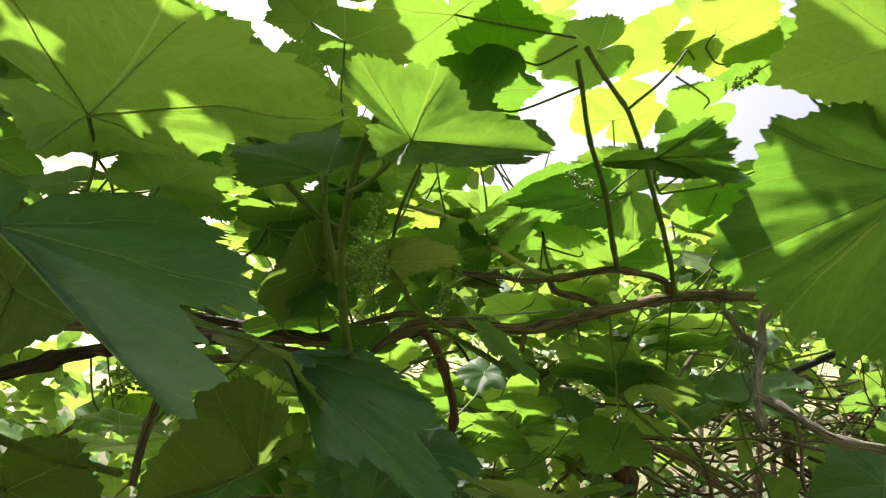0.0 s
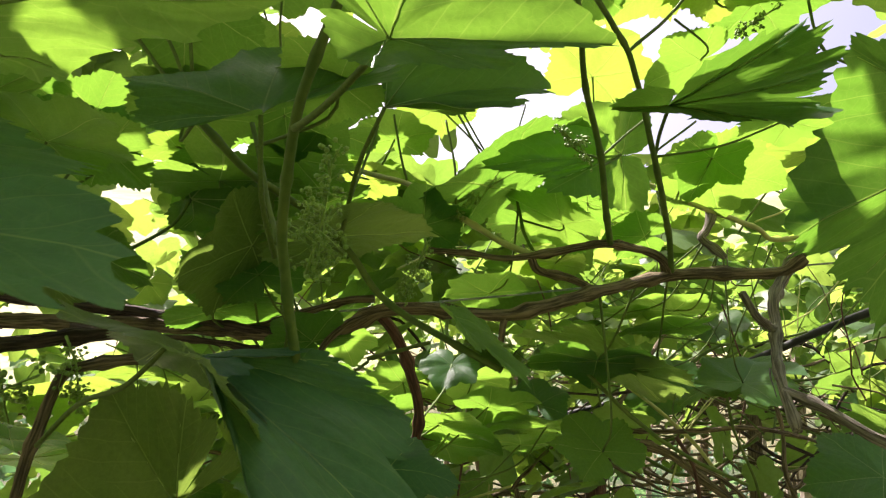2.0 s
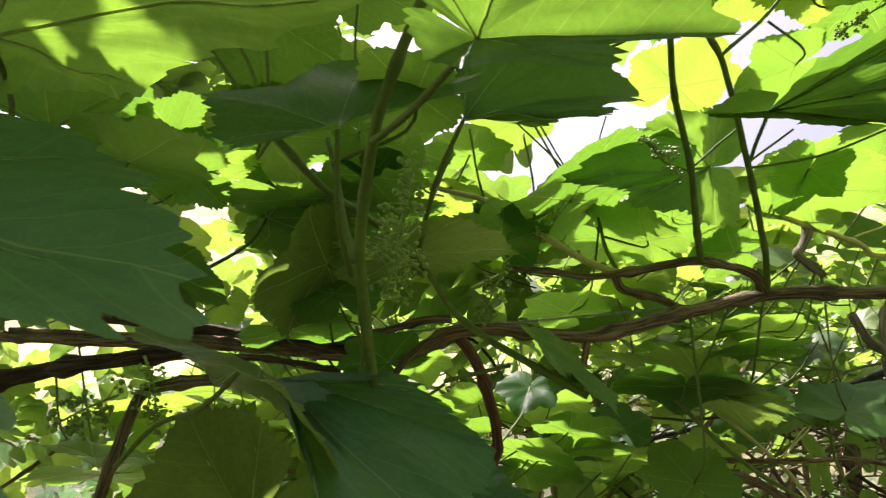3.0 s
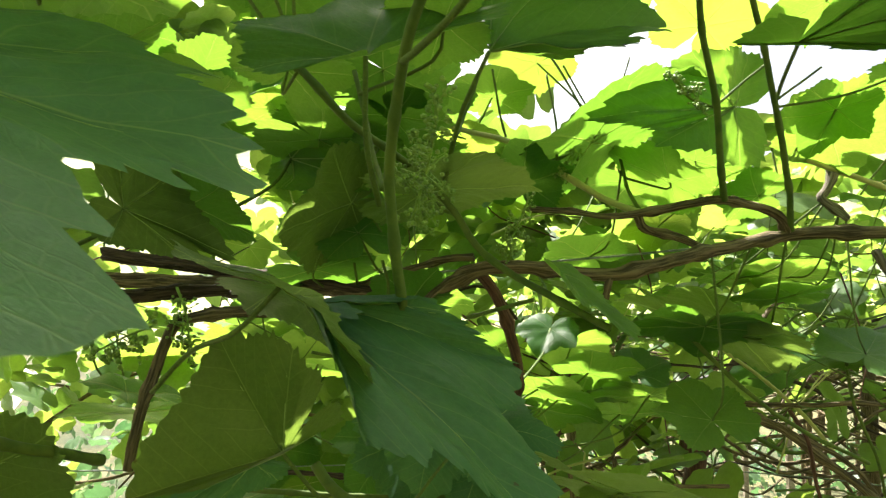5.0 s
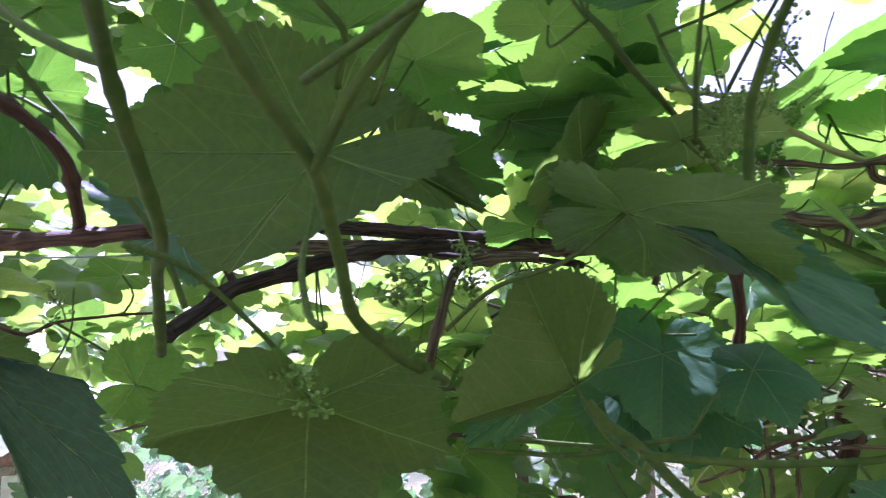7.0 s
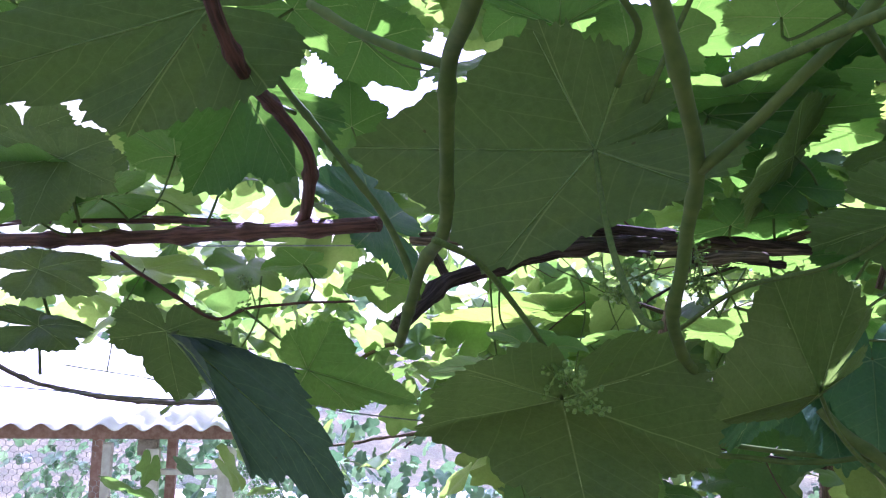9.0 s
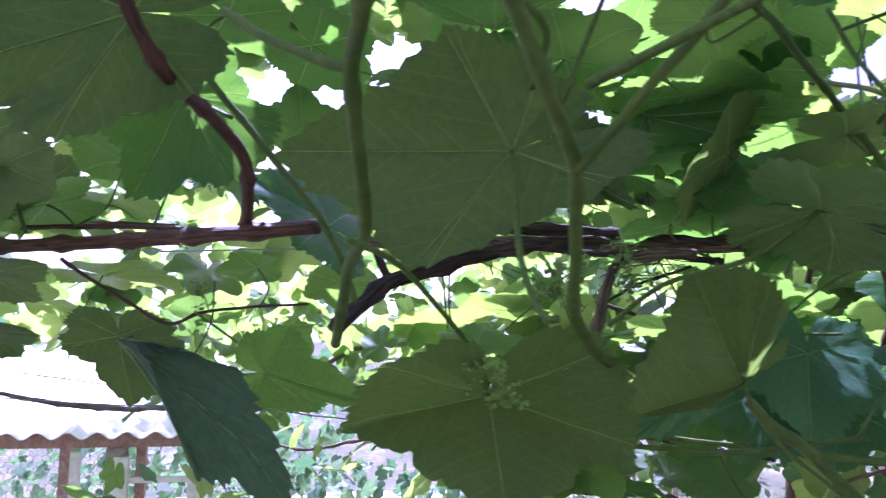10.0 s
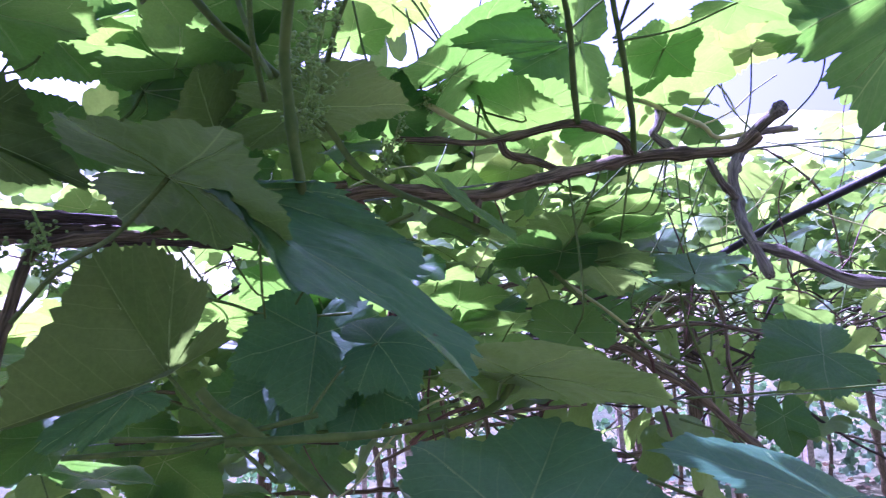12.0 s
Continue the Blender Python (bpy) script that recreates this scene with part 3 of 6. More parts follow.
stem(vine_cordon, "red", 0.0058, 0.005, (-0.032, 0.870, 2.017), (-0.013, 0.893, 1.994), (0.004, 0.929, 1.954), (0.015, 0.967, 1.905), (0.007, 0.995, 1.860), (0.007, 1.048, 1.783))
stem(vine_cordon, "bark", 0.0036, 0.0029, (-0.040, 0.871, 2.013), (-0.067, 0.864, 1.999), (-0.085, 0.858, 1.978), (-0.093, 0.862, 1.952))
stem(vine_cordon, "bark", 0.0036, 0.0029, (0.099, 0.880, 2.013), (0.096, 0.878, 1.999), (0.094, 0.880, 1.985))
stem(vine_right, "grey", 0.0066, 0.0040, (0.446, 0.870, 2.099), (0.448, 0.912, 2.088), (0.436, 0.931, 2.068), (0.392, 0.885, 2.030), (0.384, 0.872, 2.002), (0.352, 0.818, 1.966), (0.329, 0.769, 1.940), (0.321, 0.739, 1.909))
stem(vine_right, "grey", 0.0046, 0.0044, (0.329, 0.769, 1.940), (0.351, 0.741, 1.925), (0.379, 0.717, 1.903), (0.419, 0.700, 1.894))
stem(vine_right, "grey", 0.0041, 0.0033, (0.384, 0.872, 1.999), (0.362, 0.845, 1.999), (0.338, 0.825, 2.010), (0.321, 0.817, 2.031))
stem(vine_right, "grey", 0.0040, 0.0030, (0.434, 0.931, 2.068), (0.485, 0.965, 2.095), (0.543, 0.984, 2.106))
stem(vine_cordon, "shoot", 0.0036, 0.0026, (0.215, 0.886, 2.089), (0.204, 0.862, 2.118), (0.188, 0.820, 2.165), (0.158, 0.764, 2.218), (0.144, 0.720, 2.246), (0.134, 0.696, 2.279))
stem(vine_cordon, "shoot", 0.0036, 0.0026, (0.302, 0.940, 2.062), (0.284, 0.900, 2.110), (0.250, 0.843, 2.176), (0.226, 0.808, 2.227), (0.204, 0.775, 2.255), (0.170, 0.743, 2.283), (0.150, 0.731, 2.310))
stem(vine_cordon, "shoot", 0.0018, 0.0014, (0.204, 0.775, 2.255), (0.228, 0.780, 2.277), (0.259, 0.784, 2.307), (0.279, 0.788, 2.335))
stem(vine_near, "shoot", 0.0034, 0.0026, (-0.077, 0.596, 1.970), (-0.082, 0.573, 2.026), (-0.082, 0.559, 2.047), (-0.076, 0.535, 2.074), (-0.068, 0.505, 2.098), (-0.057, 0.486, 2.120), (-0.045, 0.472, 2.142), (-0.038, 0.464, 2.155))
stem(vine_near, "shoot", 0.0018, 0.0018, (-0.092, 0.608, 2.045), (-0.100, 0.630, 2.067), (-0.111, 0.655, 2.104), (-0.122, 0.670, 2.144))
stem(vine_cordon, "shoot", 0.0031, 0.0031, (-0.167, 0.681, 2.153), (-0.154, 0.683, 2.139), (-0.129, 0.706, 2.115), (-0.102, 0.742, 2.102), (-0.076, 0.779, 2.087), (-0.052, 0.792, 2.061), (-0.030, 0.797, 2.029), (-0.003, 0.789, 2.007), (0.029, 0.771, 1.987), (0.061, 0.762, 1.968), (0.076, 0.758, 1.960))
stem(vine_cordon, "pale", 0.0027, 0.0038, (-0.102, 0.964, 2.202), (-0.050, 0.955, 2.182), (0.005, 0.946, 2.164), (0.055, 0.934, 2.130), (0.102, 0.922, 2.097), (0.142, 0.914, 2.078))
stem(vine_right, "pale", 0.0038, 0.0038, (0.307, 1.117, 2.225), (0.369, 1.118, 2.202), (0.431, 1.120, 2.176), (0.522, 1.160, 2.158), (0.561, 1.181, 2.143), (0.614, 1.178, 2.148), (0.697, 1.174, 2.153))
stem(vine_right, "grey", 0.0066, 0.0049, (0.428, 1.128, 2.192), (0.442, 1.130, 2.172), (0.431, 1.125, 2.147), (0.419, 1.117, 2.133), (0.442, 1.119, 2.117), (0.448, 1.110, 2.106))
stem(vine_cordon, "shoot", 0.0022, 0.0018, (0.141, 0.933, 2.088), (0.139, 0.969, 2.113), (0.140, 1.013, 2.155), (0.140, 1.029, 2.184))
stem(vine_cordon, "shoot", 0.0023, 0.0018, (-0.040, 0.878, 1.970), (-0.013, 0.835, 1.977), (0.016, 0.792, 1.984))
stem(vine_near, "bark", 0.0043, 0.0043, (-0.207, 0.769, 1.971), (-0.243, 0.754, 1.970), (-0.264, 0.747, 1.966), (-0.278, 0.742, 1.956), (-0.289, 0.735, 1.917), (-0.297, 0.729, 1.875), (-0.303, 0.732, 1.847))
stem(vine_left, "dark", 0.0070, 0.0062, (-0.508, 0.690, 1.904), (-0.500, 0.730, 1.922), (-0.486, 0.776, 1.947), (-0.452, 0.806, 1.962), (-0.425, 0.815, 1.972), (-0.390, 0.810, 1.978), (-0.359, 0.790, 1.982), (-0.330, 0.840, 1.990), (-0.290, 0.900, 1.998))
stem(vine_left, "dark", 0.0036, 0.0026, (-0.486, 0.776, 1.947), (-0.497, 0.782, 1.962), (-0.506, 0.786, 1.978))
stem(vine_left, "red", 0.0081, 0.0072, (-1.556, 0.826, 1.979), (-1.194, 0.814, 1.984), (-1.049, 0.799, 1.985), (-0.930, 0.797, 1.987), (-0.812, 0.786, 1.989), (-0.715, 0.769, 1.991), (-0.629, 0.739, 1.991), (-0.580, 0.725, 1.992), (-0.538, 0.715, 1.993))
stem(vine_left, "red", 0.0046, 0.0060, (-0.548, 0.430, 2.110), (-0.565, 0.479, 2.089), (-0.573, 0.522, 2.073), (-0.587, 0.590, 2.070), (-0.589, 0.634, 2.062), (-0.583, 0.660, 2.042), (-0.600, 0.700, 2.016), (-0.634, 0.762, 1.995))
stem(vine_left, "red", 0.0034, 0.0026, (-0.629, 0.739, 1.991), (-0.704, 0.771, 1.999), (-0.807, 0.806, 2.009), (-0.992, 0.821, 2.011), (-1.126, 0.828, 2.015))
stem(vine_near, "shoot", 0.0031, 0.0034, (-0.325, 0.320, 2.034), (-0.315, 0.350, 2.012), (-0.307, 0.374, 1.993), (-0.299, 0.411, 1.974), (-0.300, 0.452, 1.947), (-0.302, 0.495, 1.916), (-0.292, 0.560, 1.893), (-0.272, 0.630, 1.873))
stem(vine_near, "shoot", 0.0024, 0.0020, (-0.298, 0.409, 1.973), (-0.276, 0.378, 1.990), (-0.253, 0.365, 2.014), (-0.232, 0.355, 2.042))
stem(vine_near, "shoot", 0.0044, 0.0042, (-0.375, 0.360, 2.068), (-0.391, 0.399, 2.045), (-0.410, 0.439, 2.035), (-0.420, 0.479, 2.008), (-0.436, 0.544, 1.966), (-0.462, 0.590, 1.946), (-0.501, 0.671, 1.890))
stem(vine_left, "shoot", 0.0032, 0.0029, (-0.622, 0.634, 2.126), (-0.603, 0.641, 2.101), (-0.585, 0.648, 2.079), (-0.548, 0.662, 2.032), (-0.520, 0.672, 1.995), (-0.503, 0.680, 1.962), (-0.491, 0.687, 1.925))
stem(vine_near, "shoot", 0.0027, 0.0027, (-0.500, 0.470, 2.085), (-0.470, 0.458, 2.064), (-0.440, 0.448, 2.047), (-0.411, 0.441, 2.034))
stem(vine_near, "shoot", 0.0046, 0.0050, (-0.166, 0.776, 1.846), (-0.150, 0.771, 1.828), (-0.124, 0.768, 1.809), (-0.098, 0.770, 1.783), (-0.070, 0.768, 1.756))
stem(vine_near, "shoot", 0.0032, 0.0027, (-0.136, 0.682, 1.818), (-0.086, 0.683, 1.815), (-0.030, 0.684, 1.814), (0.035, 0.692, 1.818), (0.066, 0.712, 1.828), (0.083, 0.722, 1.849))
stem(vine_near, "shoot", 0.0023, 0.0023, (-0.269, 0.776, 1.803), (-0.228, 0.776, 1.802), (-0.179, 0.778, 1.801), (-0.126, 0.775, 1.811), (-0.074, 0.771, 1.820))
stem(vine_left, "grey", 0.0041, 0.0049, (-1.440, 1.129, 1.838), (-1.399, 1.162, 1.812), (-1.350, 1.210, 1.775), (-1.236, 1.240, 1.754), (-1.127, 1.269, 1.746), (-1.018, 1.296, 1.750))
stem(vine_left, "red", 0.0026, 0.0017, (-0.957, 0.895, 1.982), (-0.925, 0.916, 1.955), (-0.888, 0.938, 1.928), (-0.843, 0.963, 1.901), (-0.800, 0.972, 1.917), (-0.732, 0.999, 1.926), (-0.670, 1.014, 1.930))
stem(vine_left, "shoot", 0.0014, 0.0011, (-1.222, 1.134, 1.815), (-1.085, 1.171, 1.797), (-1.002, 1.193, 1.781))
stem(vine_left, "shoot", 0.0025, 0.0022, (-0.441, 0.880, 2.174), (-0.408, 0.864, 2.136), (-0.375, 0.850, 2.092), (-0.362, 0.842, 2.074))
stem(vine_cordon, "dark", 0.0054, 0.005, (-0.527, 1.097, 2.058), (-0.351, 1.037, 2.033), (-0.237, 0.988, 2.014), (-0.124, 0.929, 1.995), (-0.077, 0.900, 1.995))
stem(vine_cordon, "dark", 0.004, 0.0036, (-0.538, 1.119, 2.052), (-0.358, 1.059, 2.027), (-0.241, 1.010, 2.009), (-0.155, 0.955, 1.996), (-0.100, 0.915, 1.996))
stem(vine_cordon, "dark", 0.004, 0.0032, (-0.394, 1.037, 2.009), (-0.312, 1.003, 1.997), (-0.236, 0.980, 1.992), (-0.155, 0.946, 1.979))
# large leaves, each from its petiole's end and the tips of its main veins
vein_leaf(vine_near, 31, (-0.265, 0.507, 2.144), (-0.065, 0.407, 2.112), (-0.183, 0.492, 2.103), (-0.118, 0.315, 2.128), (-0.362, 0.570, 2.143), (-0.303, 0.370, 2.185), [(-0.284, 0.560, 2.120), (-0.314, 0.580, 2.053)], lobed=0.25, arch=0.03)
vein_leaf(vine_near, 32, (-0.207, 0.321, 2.024), (-0.085, 0.231, 1.943), (-0.176, 0.321, 1.999), (-0.084, 0.321, 1.988), (-0.234, 0.330, 2.039), (-0.146, 0.389, 2.040), [(-0.235, 0.335, 2.012), (-0.293, 0.379, 1.999)], lobed=0.4, arch=0.04, kind="skylit", label="large dark green leaf hanging close by")
vein_leaf(vine_near, 33, (-0.134, 0.588, 1.974), (0.002, 0.512, 1.855), (-0.080, 0.486, 1.907), (-0.016, 0.608, 1.931), (-0.117, 0.546, 1.955), (-0.071, 0.600, 1.975), (), lobed=0.35, arch=0.03, quilt=0.02, kind="skylit", label="large bluish green leaf with sun flecks drooping at its tip")
vein_leaf(vine_near, 51, (-0.152, 0.600, 1.983), (-0.084, 0.513, 1.929), (-0.124, 0.650, 1.948), (-0.104, 0.470, 1.966), (-0.205, 0.660, 1.975), (-0.196, 0.540, 1.998), [(-0.189, 0.630, 1.955), (-0.241, 0.689, 1.940), (-0.282, 0.720, 1.908)], lobed=0.15, arch=0.03, kind="old")
vein_leaf(vine_near, 34, (-0.179, 0.722, 1.863), (-0.272, 0.666, 1.839), (-0.214, 0.663, 1.849), (-0.224, 0.689, 1.946), (-0.144, 0.764, 1.880), (-0.155, 0.697, 1.928), [(-0.161, 0.745, 1.832), (-0.136, 0.752, 1.804), (-0.107, 0.726, 1.780)], lobed=0.05, arch=0.05, kind="old")
vein_leaf(vine_near, 35, (-0.368, 0.632, 1.857), (-0.344, 0.551, 1.793), (-0.455, 0.578, 1.834), (-0.268, 0.609, 1.821), (-0.405, 0.560, 1.885), (-0.299, 0.593, 1.904), [(-0.372, 0.600, 1.885), (-0.394, 0.556, 1.923), (-0.410, 0.519, 1.945), (-0.429, 0.492, 1.954)], lobed=0.15, arch=0.03, kind="old", label="broad leaf seen from below with pale veins")
vein_leaf(vine_near, 36, (-0.345, 0.571, 2.021), (-0.511, 0.581, 2.029), (-0.409, 0.560, 1.943), (-0.384, 0.534, 2.093), (-0.259, 0.551, 2.012), (-0.312, 0.575, 2.068), [(-0.338, 0.534, 1.976), (-0.330, 0.493, 1.941), (-0.318, 0.473, 1.913), (-0.309, 0.467, 1.911)], lobed=0.15, arch=0.02, kind="old", label="broad shaded leaf seen from below with pale veins")
vein_leaf(vine_left, 37, (-0.594, 0.519, 2.113), (-0.774, 0.500, 2.067), (-0.667, 0.520, 2.028), (-0.705, 0.478, 2.151), (-0.541, 0.536, 2.076), (-0.540, 0.519, 2.146), (), lobed=0.3, arch=0.03, kind="old")
vein_leaf(vine_left, 38, (-0.667, 0.695, 2.114), (-0.724, 0.703, 2.020), (-0.609, 0.679, 2.029), (-0.735, 0.673, 2.085), (-0.569, 0.682, 2.094), (-0.689, 0.680, 2.138), [(-0.649, 0.690, 2.107), (-0.600, 0.664, 2.082)], lobed=0.3, arch=0.03)
vein_leaf(vine_left, 39, (-0.813, 0.818, 1.884), (-0.590, 0.807, 1.713), (-0.679, 0.772, 1.743), (-0.681, 0.856, 1.837), (-0.760, 0.782, 1.855), (-0.757, 0.845, 1.852), [(-0.916, 0.989, 1.884), (-0.933, 0.972, 1.894)], lobed=0.1, arch=0.06, wave=0.03, quilt=0.01, kind="sky_grey", label="large dull bluish leaf hanging down")
vein_leaf(vine_left, 40, (-0.920, 0.968, 1.883), (-0.877, 0.946, 1.794), (-0.978, 0.934, 1.866), (-0.822, 0.973, 1.860), (-0.975, 0.961, 1.919), (-0.878, 0.986, 1.911), (), lobed=0.6, arch=0.04, kind="old")
vein_leaf(vine_left, 41, (-0.776, 1.112, 1.829), (-0.606, 1.106, 1.794), (-0.688, 1.097, 1.780), (-0.732, 1.106, 1.899), (-0.810, 1.086, 1.796), (-0.809, 1.100, 1.873), [(-0.842, 1.169, 1.863), (-0.832, 1.016, 1.914)], lobed=0.3, arch=0.03)
vein_leaf(vine_left, 42, (-0.368, 0.961, 2.192), (-0.235, 0.933, 2.238), (-0.292, 0.934, 2.192), (-0.416, 0.992, 2.272), (-0.335, 0.950, 2.184), (-0.457, 1.000, 2.249), [(-0.385, 0.940, 2.150), (-0.385, 0.868, 2.106), (-0.362, 0.841, 2.079)], lobed=0.3, arch=0.04)
vein_leaf(vine_cordon, 43, (-0.235, 0.932, 2.143), (-0.096, 0.824, 2.119), (-0.147, 0.867, 2.096), (-0.208, 0.900, 2.185), (-0.267, 0.928, 2.115), (-0.294, 0.987, 2.188), [(-0.250, 0.915, 2.110), (-0.290, 0.870, 2.070)], lobed=0.4, arch=0.06)
vein_leaf(vine_cordon, 44, (-0.333, 0.760, 2.058), (-0.253, 0.814, 2.021), (-0.289, 0.793, 2.021), (-0.289, 0.765, 2.089), (-0.342, 0.721, 2.030), (-0.336, 0.720, 2.107), [(-0.345, 0.756, 2.039), (-0.372, 0.748, 2.022)], lobed=0.25, arch=0.04, kind="old")
vein_leaf(vine_near, 45, (-0.021, 0.424, 2.101), (0.060, 0.379, 2.080), (0.017, 0.388, 2.075), (-0.001, 0.400, 2.137), (-0.038, 0.409, 2.084), (-0.060, 0.419, 2.144), [(-0.045, 0.459, 2.089), (-0.062, 0.490, 2.087), (-0.071, 0.514, 2.091)], lobed=0.6, arch=0.03)
vein_leaf(vine_cordon, 46, (-0.024, 0.673, 2.160), (0.105, 0.686, 2.185), (0.074, 0.641, 2.147), (0.041, 0.726, 2.257), (0.016, 0.710, 2.166), (-0.034, 0.731, 2.239), [(-0.045, 0.700, 2.120), (-0.060, 0.760, 2.080)], lobed=0.3, arch=0.03)
vein_leaf(vine_cordon, 47, (0.215, 0.712, 2.180), (0.204, 0.524, 2.100), (0.194, 0.592, 2.125), (0.184, 0.474, 2.109), (0.137, 0.663, 2.159), (0.167, 0.496, 2.143), [(0.237, 0.792, 2.180), (0.278, 0.910, 2.194)], lobed=0.5, arch=0.05)
vein_leaf(vine_right, 48, (0.374, 0.542, 2.113), (0.193, 0.514, 2.035), (0.252, 0.539, 2.011), (0.237, 0.516, 2.142), (0.369, 0.553, 1.987), (0.349, 0.523, 2.163), (), lobed=0.3, arch=0.03)
vein_leaf(vine_near, 49, (-0.101, 0.587, 2.123), (-0.091, 0.626, 2.183), (-0.178, 0.590, 2.144), (-0.025, 0.637, 2.178), (-0.157, 0.582, 2.105), (-0.029, 0.587, 2.139), [(-0.103, 0.610, 2.075), (-0.098, 0.640, 2.040)], lobed=0.4, arch=0.05)
vein_leaf(vine_cordon, 50, (0.254, 0.957, 2.207), (0.076, 0.858, 2.164), (0.145, 0.897, 2.154), (0.183, 0.919, 2.248), (0.278, 0.965, 2.145), (0.291, 0.991, 2.272), [(0.230, 0.930, 2.190), (0.191, 0.830, 2.160)], lobed=0.3, arch=0.04)
vein_leaf(vine_left, 52, (-0.385, 0.767, 2.187), (-0.378, 0.710, 2.269), (-0.458, 0.744, 2.220), (-0.304, 0.755, 2.223), (-0.434, 0.775, 2.203), (-0.344, 0.783, 2.200), [(-0.382, 0.790, 2.173), (-0.381, 0.806, 2.150)], lobed=0.3, arch=0.03)
vein_leaf(vine_left, 53, (-0.869, 0.705, 2.058), (-0.885, 0.687, 1.984), (-0.937, 0.700, 2.043), (-0.803, 0.704, 2.025), (-0.935, 0.706, 2.089), (-0.838, 0.720, 2.087), [(-0.890, 0.743, 2.033), (-0.909, 0.783, 2.000)], lobed=0.3, arch=0.05, kind="old")
vein_leaf(vine_left, 54, (-0.954, 0.777, 1.951), (-0.864, 0.767, 1.961), (-0.955, 0.795, 1.972), (-0.862, 0.761, 1.925), (-1.014, 0.781, 1.963), (-0.965, 0.756, 1.919), [(-0.963, 0.798, 1.920), (-0.970, 0.819, 1.895)], lobed=0.3, arch=0.05, kind="old")
vein_leaf(vine_left, 55, (-0.969, 0.800, 1.888), (-0.879, 0.781, 1.888), (-0.972, 0.818, 1.901), (-0.899, 0.778, 1.866), (-1.033, 0.803, 1.906), (-0.993, 0.776, 1.859), [(-0.975, 0.811, 1.862), (-0.982, 0.823, 1.832)], lobed=0.3, arch=0.06, kind="old")
vein_leaf(vine_near, 56, (-0.215, 0.770, 1.847), (-0.269, 0.722, 1.814), (-0.241, 0.737, 1.812), (-0.257, 0.767, 1.851), (-0.191, 0.787, 1.835), (-0.213, 0.811, 1.848), (), lobed=0.3, arch=0.05, kind="skylit")
vein_leaf(vine_left, 57, (-1.108, 0.896, 2.141), (-1.057, 0.877, 2.045), (-1.165, 0.877, 2.084), (-1.022, 0.901, 2.094), (-1.178, 0.906, 2.178), (-1.071, 0.922, 2.182), (), lobed=0.3, arch=0.05, kind="old")
vein_leaf(vine_left, 58, (-1.049, 0.976, 2.103), (-1.039, 0.955, 2.034), (-1.104, 0.956, 2.063), (-0.982, 0.965, 2.075), (-1.099, 0.982, 2.130), (-1.029, 0.989, 2.136), (), lobed=0.4, arch=0.05, kind="old")
# leaves one by one
leaf(vine_left, "broad", (-0.563, 0.806, 2.006), (40, -44, 111), 0.095, [(-0.560, 0.798, 1.989), (-0.588, 0.727, 1.992)], skylit=True)
leaf(vine_left, "plain", (-0.886, 0.784, 2.031), (-13, 15, 115), 0.102, [(-0.875, 0.794, 2.024), (-0.869, 0.811, 2.010)])
leaf(vine_cordon, "broad", (0.093, 0.942, 2.163), (31, -10, -99), 0.146, [(0.094, 0.958, 2.188), (0.068, 0.979, 2.252), (0.050, 0.994, 2.289)])
leaf(vine_cordon, "broad", (0.194, 1.004, 2.131), (34, 16, 91), 0.084, [(0.189, 1.001, 2.123), (0.139, 0.998, 2.136)])
leaf(vine_cordon, "broad", (-0.079, 0.780, 2.076), (10, -11, -79), 0.103, [(-0.071, 0.781, 2.069), (-0.057, 0.792, 2.060)], old=True)
leaf(vine_cordon, "broad", (-0.159, 0.883, 2.085), (-33, 46, 114), 0.099, [(-0.136, 0.906, 2.067), (-0.113, 0.923, 2.013)], old=True)
leaf(vine_cordon, "broad", (0.298, 1.089, 1.953), (23, 16, 75), 0.151, [(0.315, 1.045, 1.958), (0.297, 0.941, 2.056)], old=True)
leaf(vine_cordon, "spiral", (0.032, 0.766, 2.008), (-41, 6, -115), 0.091)
leaf(vine_right, "plain", (0.510, 1.268, 1.927), (14, 19, -140), 0.127, [(0.511, 1.262, 1.958), (0.561, 1.181, 2.138)])
leaf(vine_near, "broad", (0.069, 0.684, 1.847), (-9, -20, -105), 0.114, [(0.060, 0.692, 1.840), (0.061, 0.708, 1.826)], old=True)
leaf(vine_near, "cupped", (0.077, 0.713, 1.845), (-13, 48, 100), 0.036, young=True)
leaf(vine_near, "broad", (0.030, 0.554, 1.776), (30, 11, -30), 0.104, [(0.016, 0.574, 1.766), (0.014, 0.690, 1.817)], skylit=True)
leaf(vine_near, "broad", (0.183, 0.506, 1.786), (23, -4, 62), 0.089, [(0.165, 0.546, 1.769), (0.045, 0.699, 1.821)], skylit=True)
leaf(vine_near, "drooping", (-0.020, 0.805, 1.873), (4, 49, -90), 0.062, [(-0.053, 0.797, 1.852), (-0.083, 0.772, 1.818)], skylit=True)
leaf(vine_right, "broad", (0.316, 0.467, 2.189), (8, 40, 33), 0.098)
# more leaves of the cordon and its neighbours
leaf(vine_cordon, "plain", (-0.170, 0.938, 2.305), (18, 18, 133), 0.075, [(-0.129, 0.959, 2.244), (-0.102, 0.964, 2.197)])
leaf(vine_cordon, "plain", (-0.177, 1.106, 2.406), (-24, -2, -7), 0.058, [(-0.149, 1.033, 2.303), (-0.102, 0.964, 2.197)], young=True)
leaf(vine_cordon, "broad", (-0.195, 0.758, 2.178), (20, -16, -147), 0.072, [(-0.194, 0.740, 2.151), (-0.167, 0.681, 2.148)])
leaf(vine_cordon, "broad", (-0.055, 0.622, 2.159), (-4, 24, 77), 0.055, [(-0.063, 0.635, 2.138), (-0.117, 0.662, 2.124)])
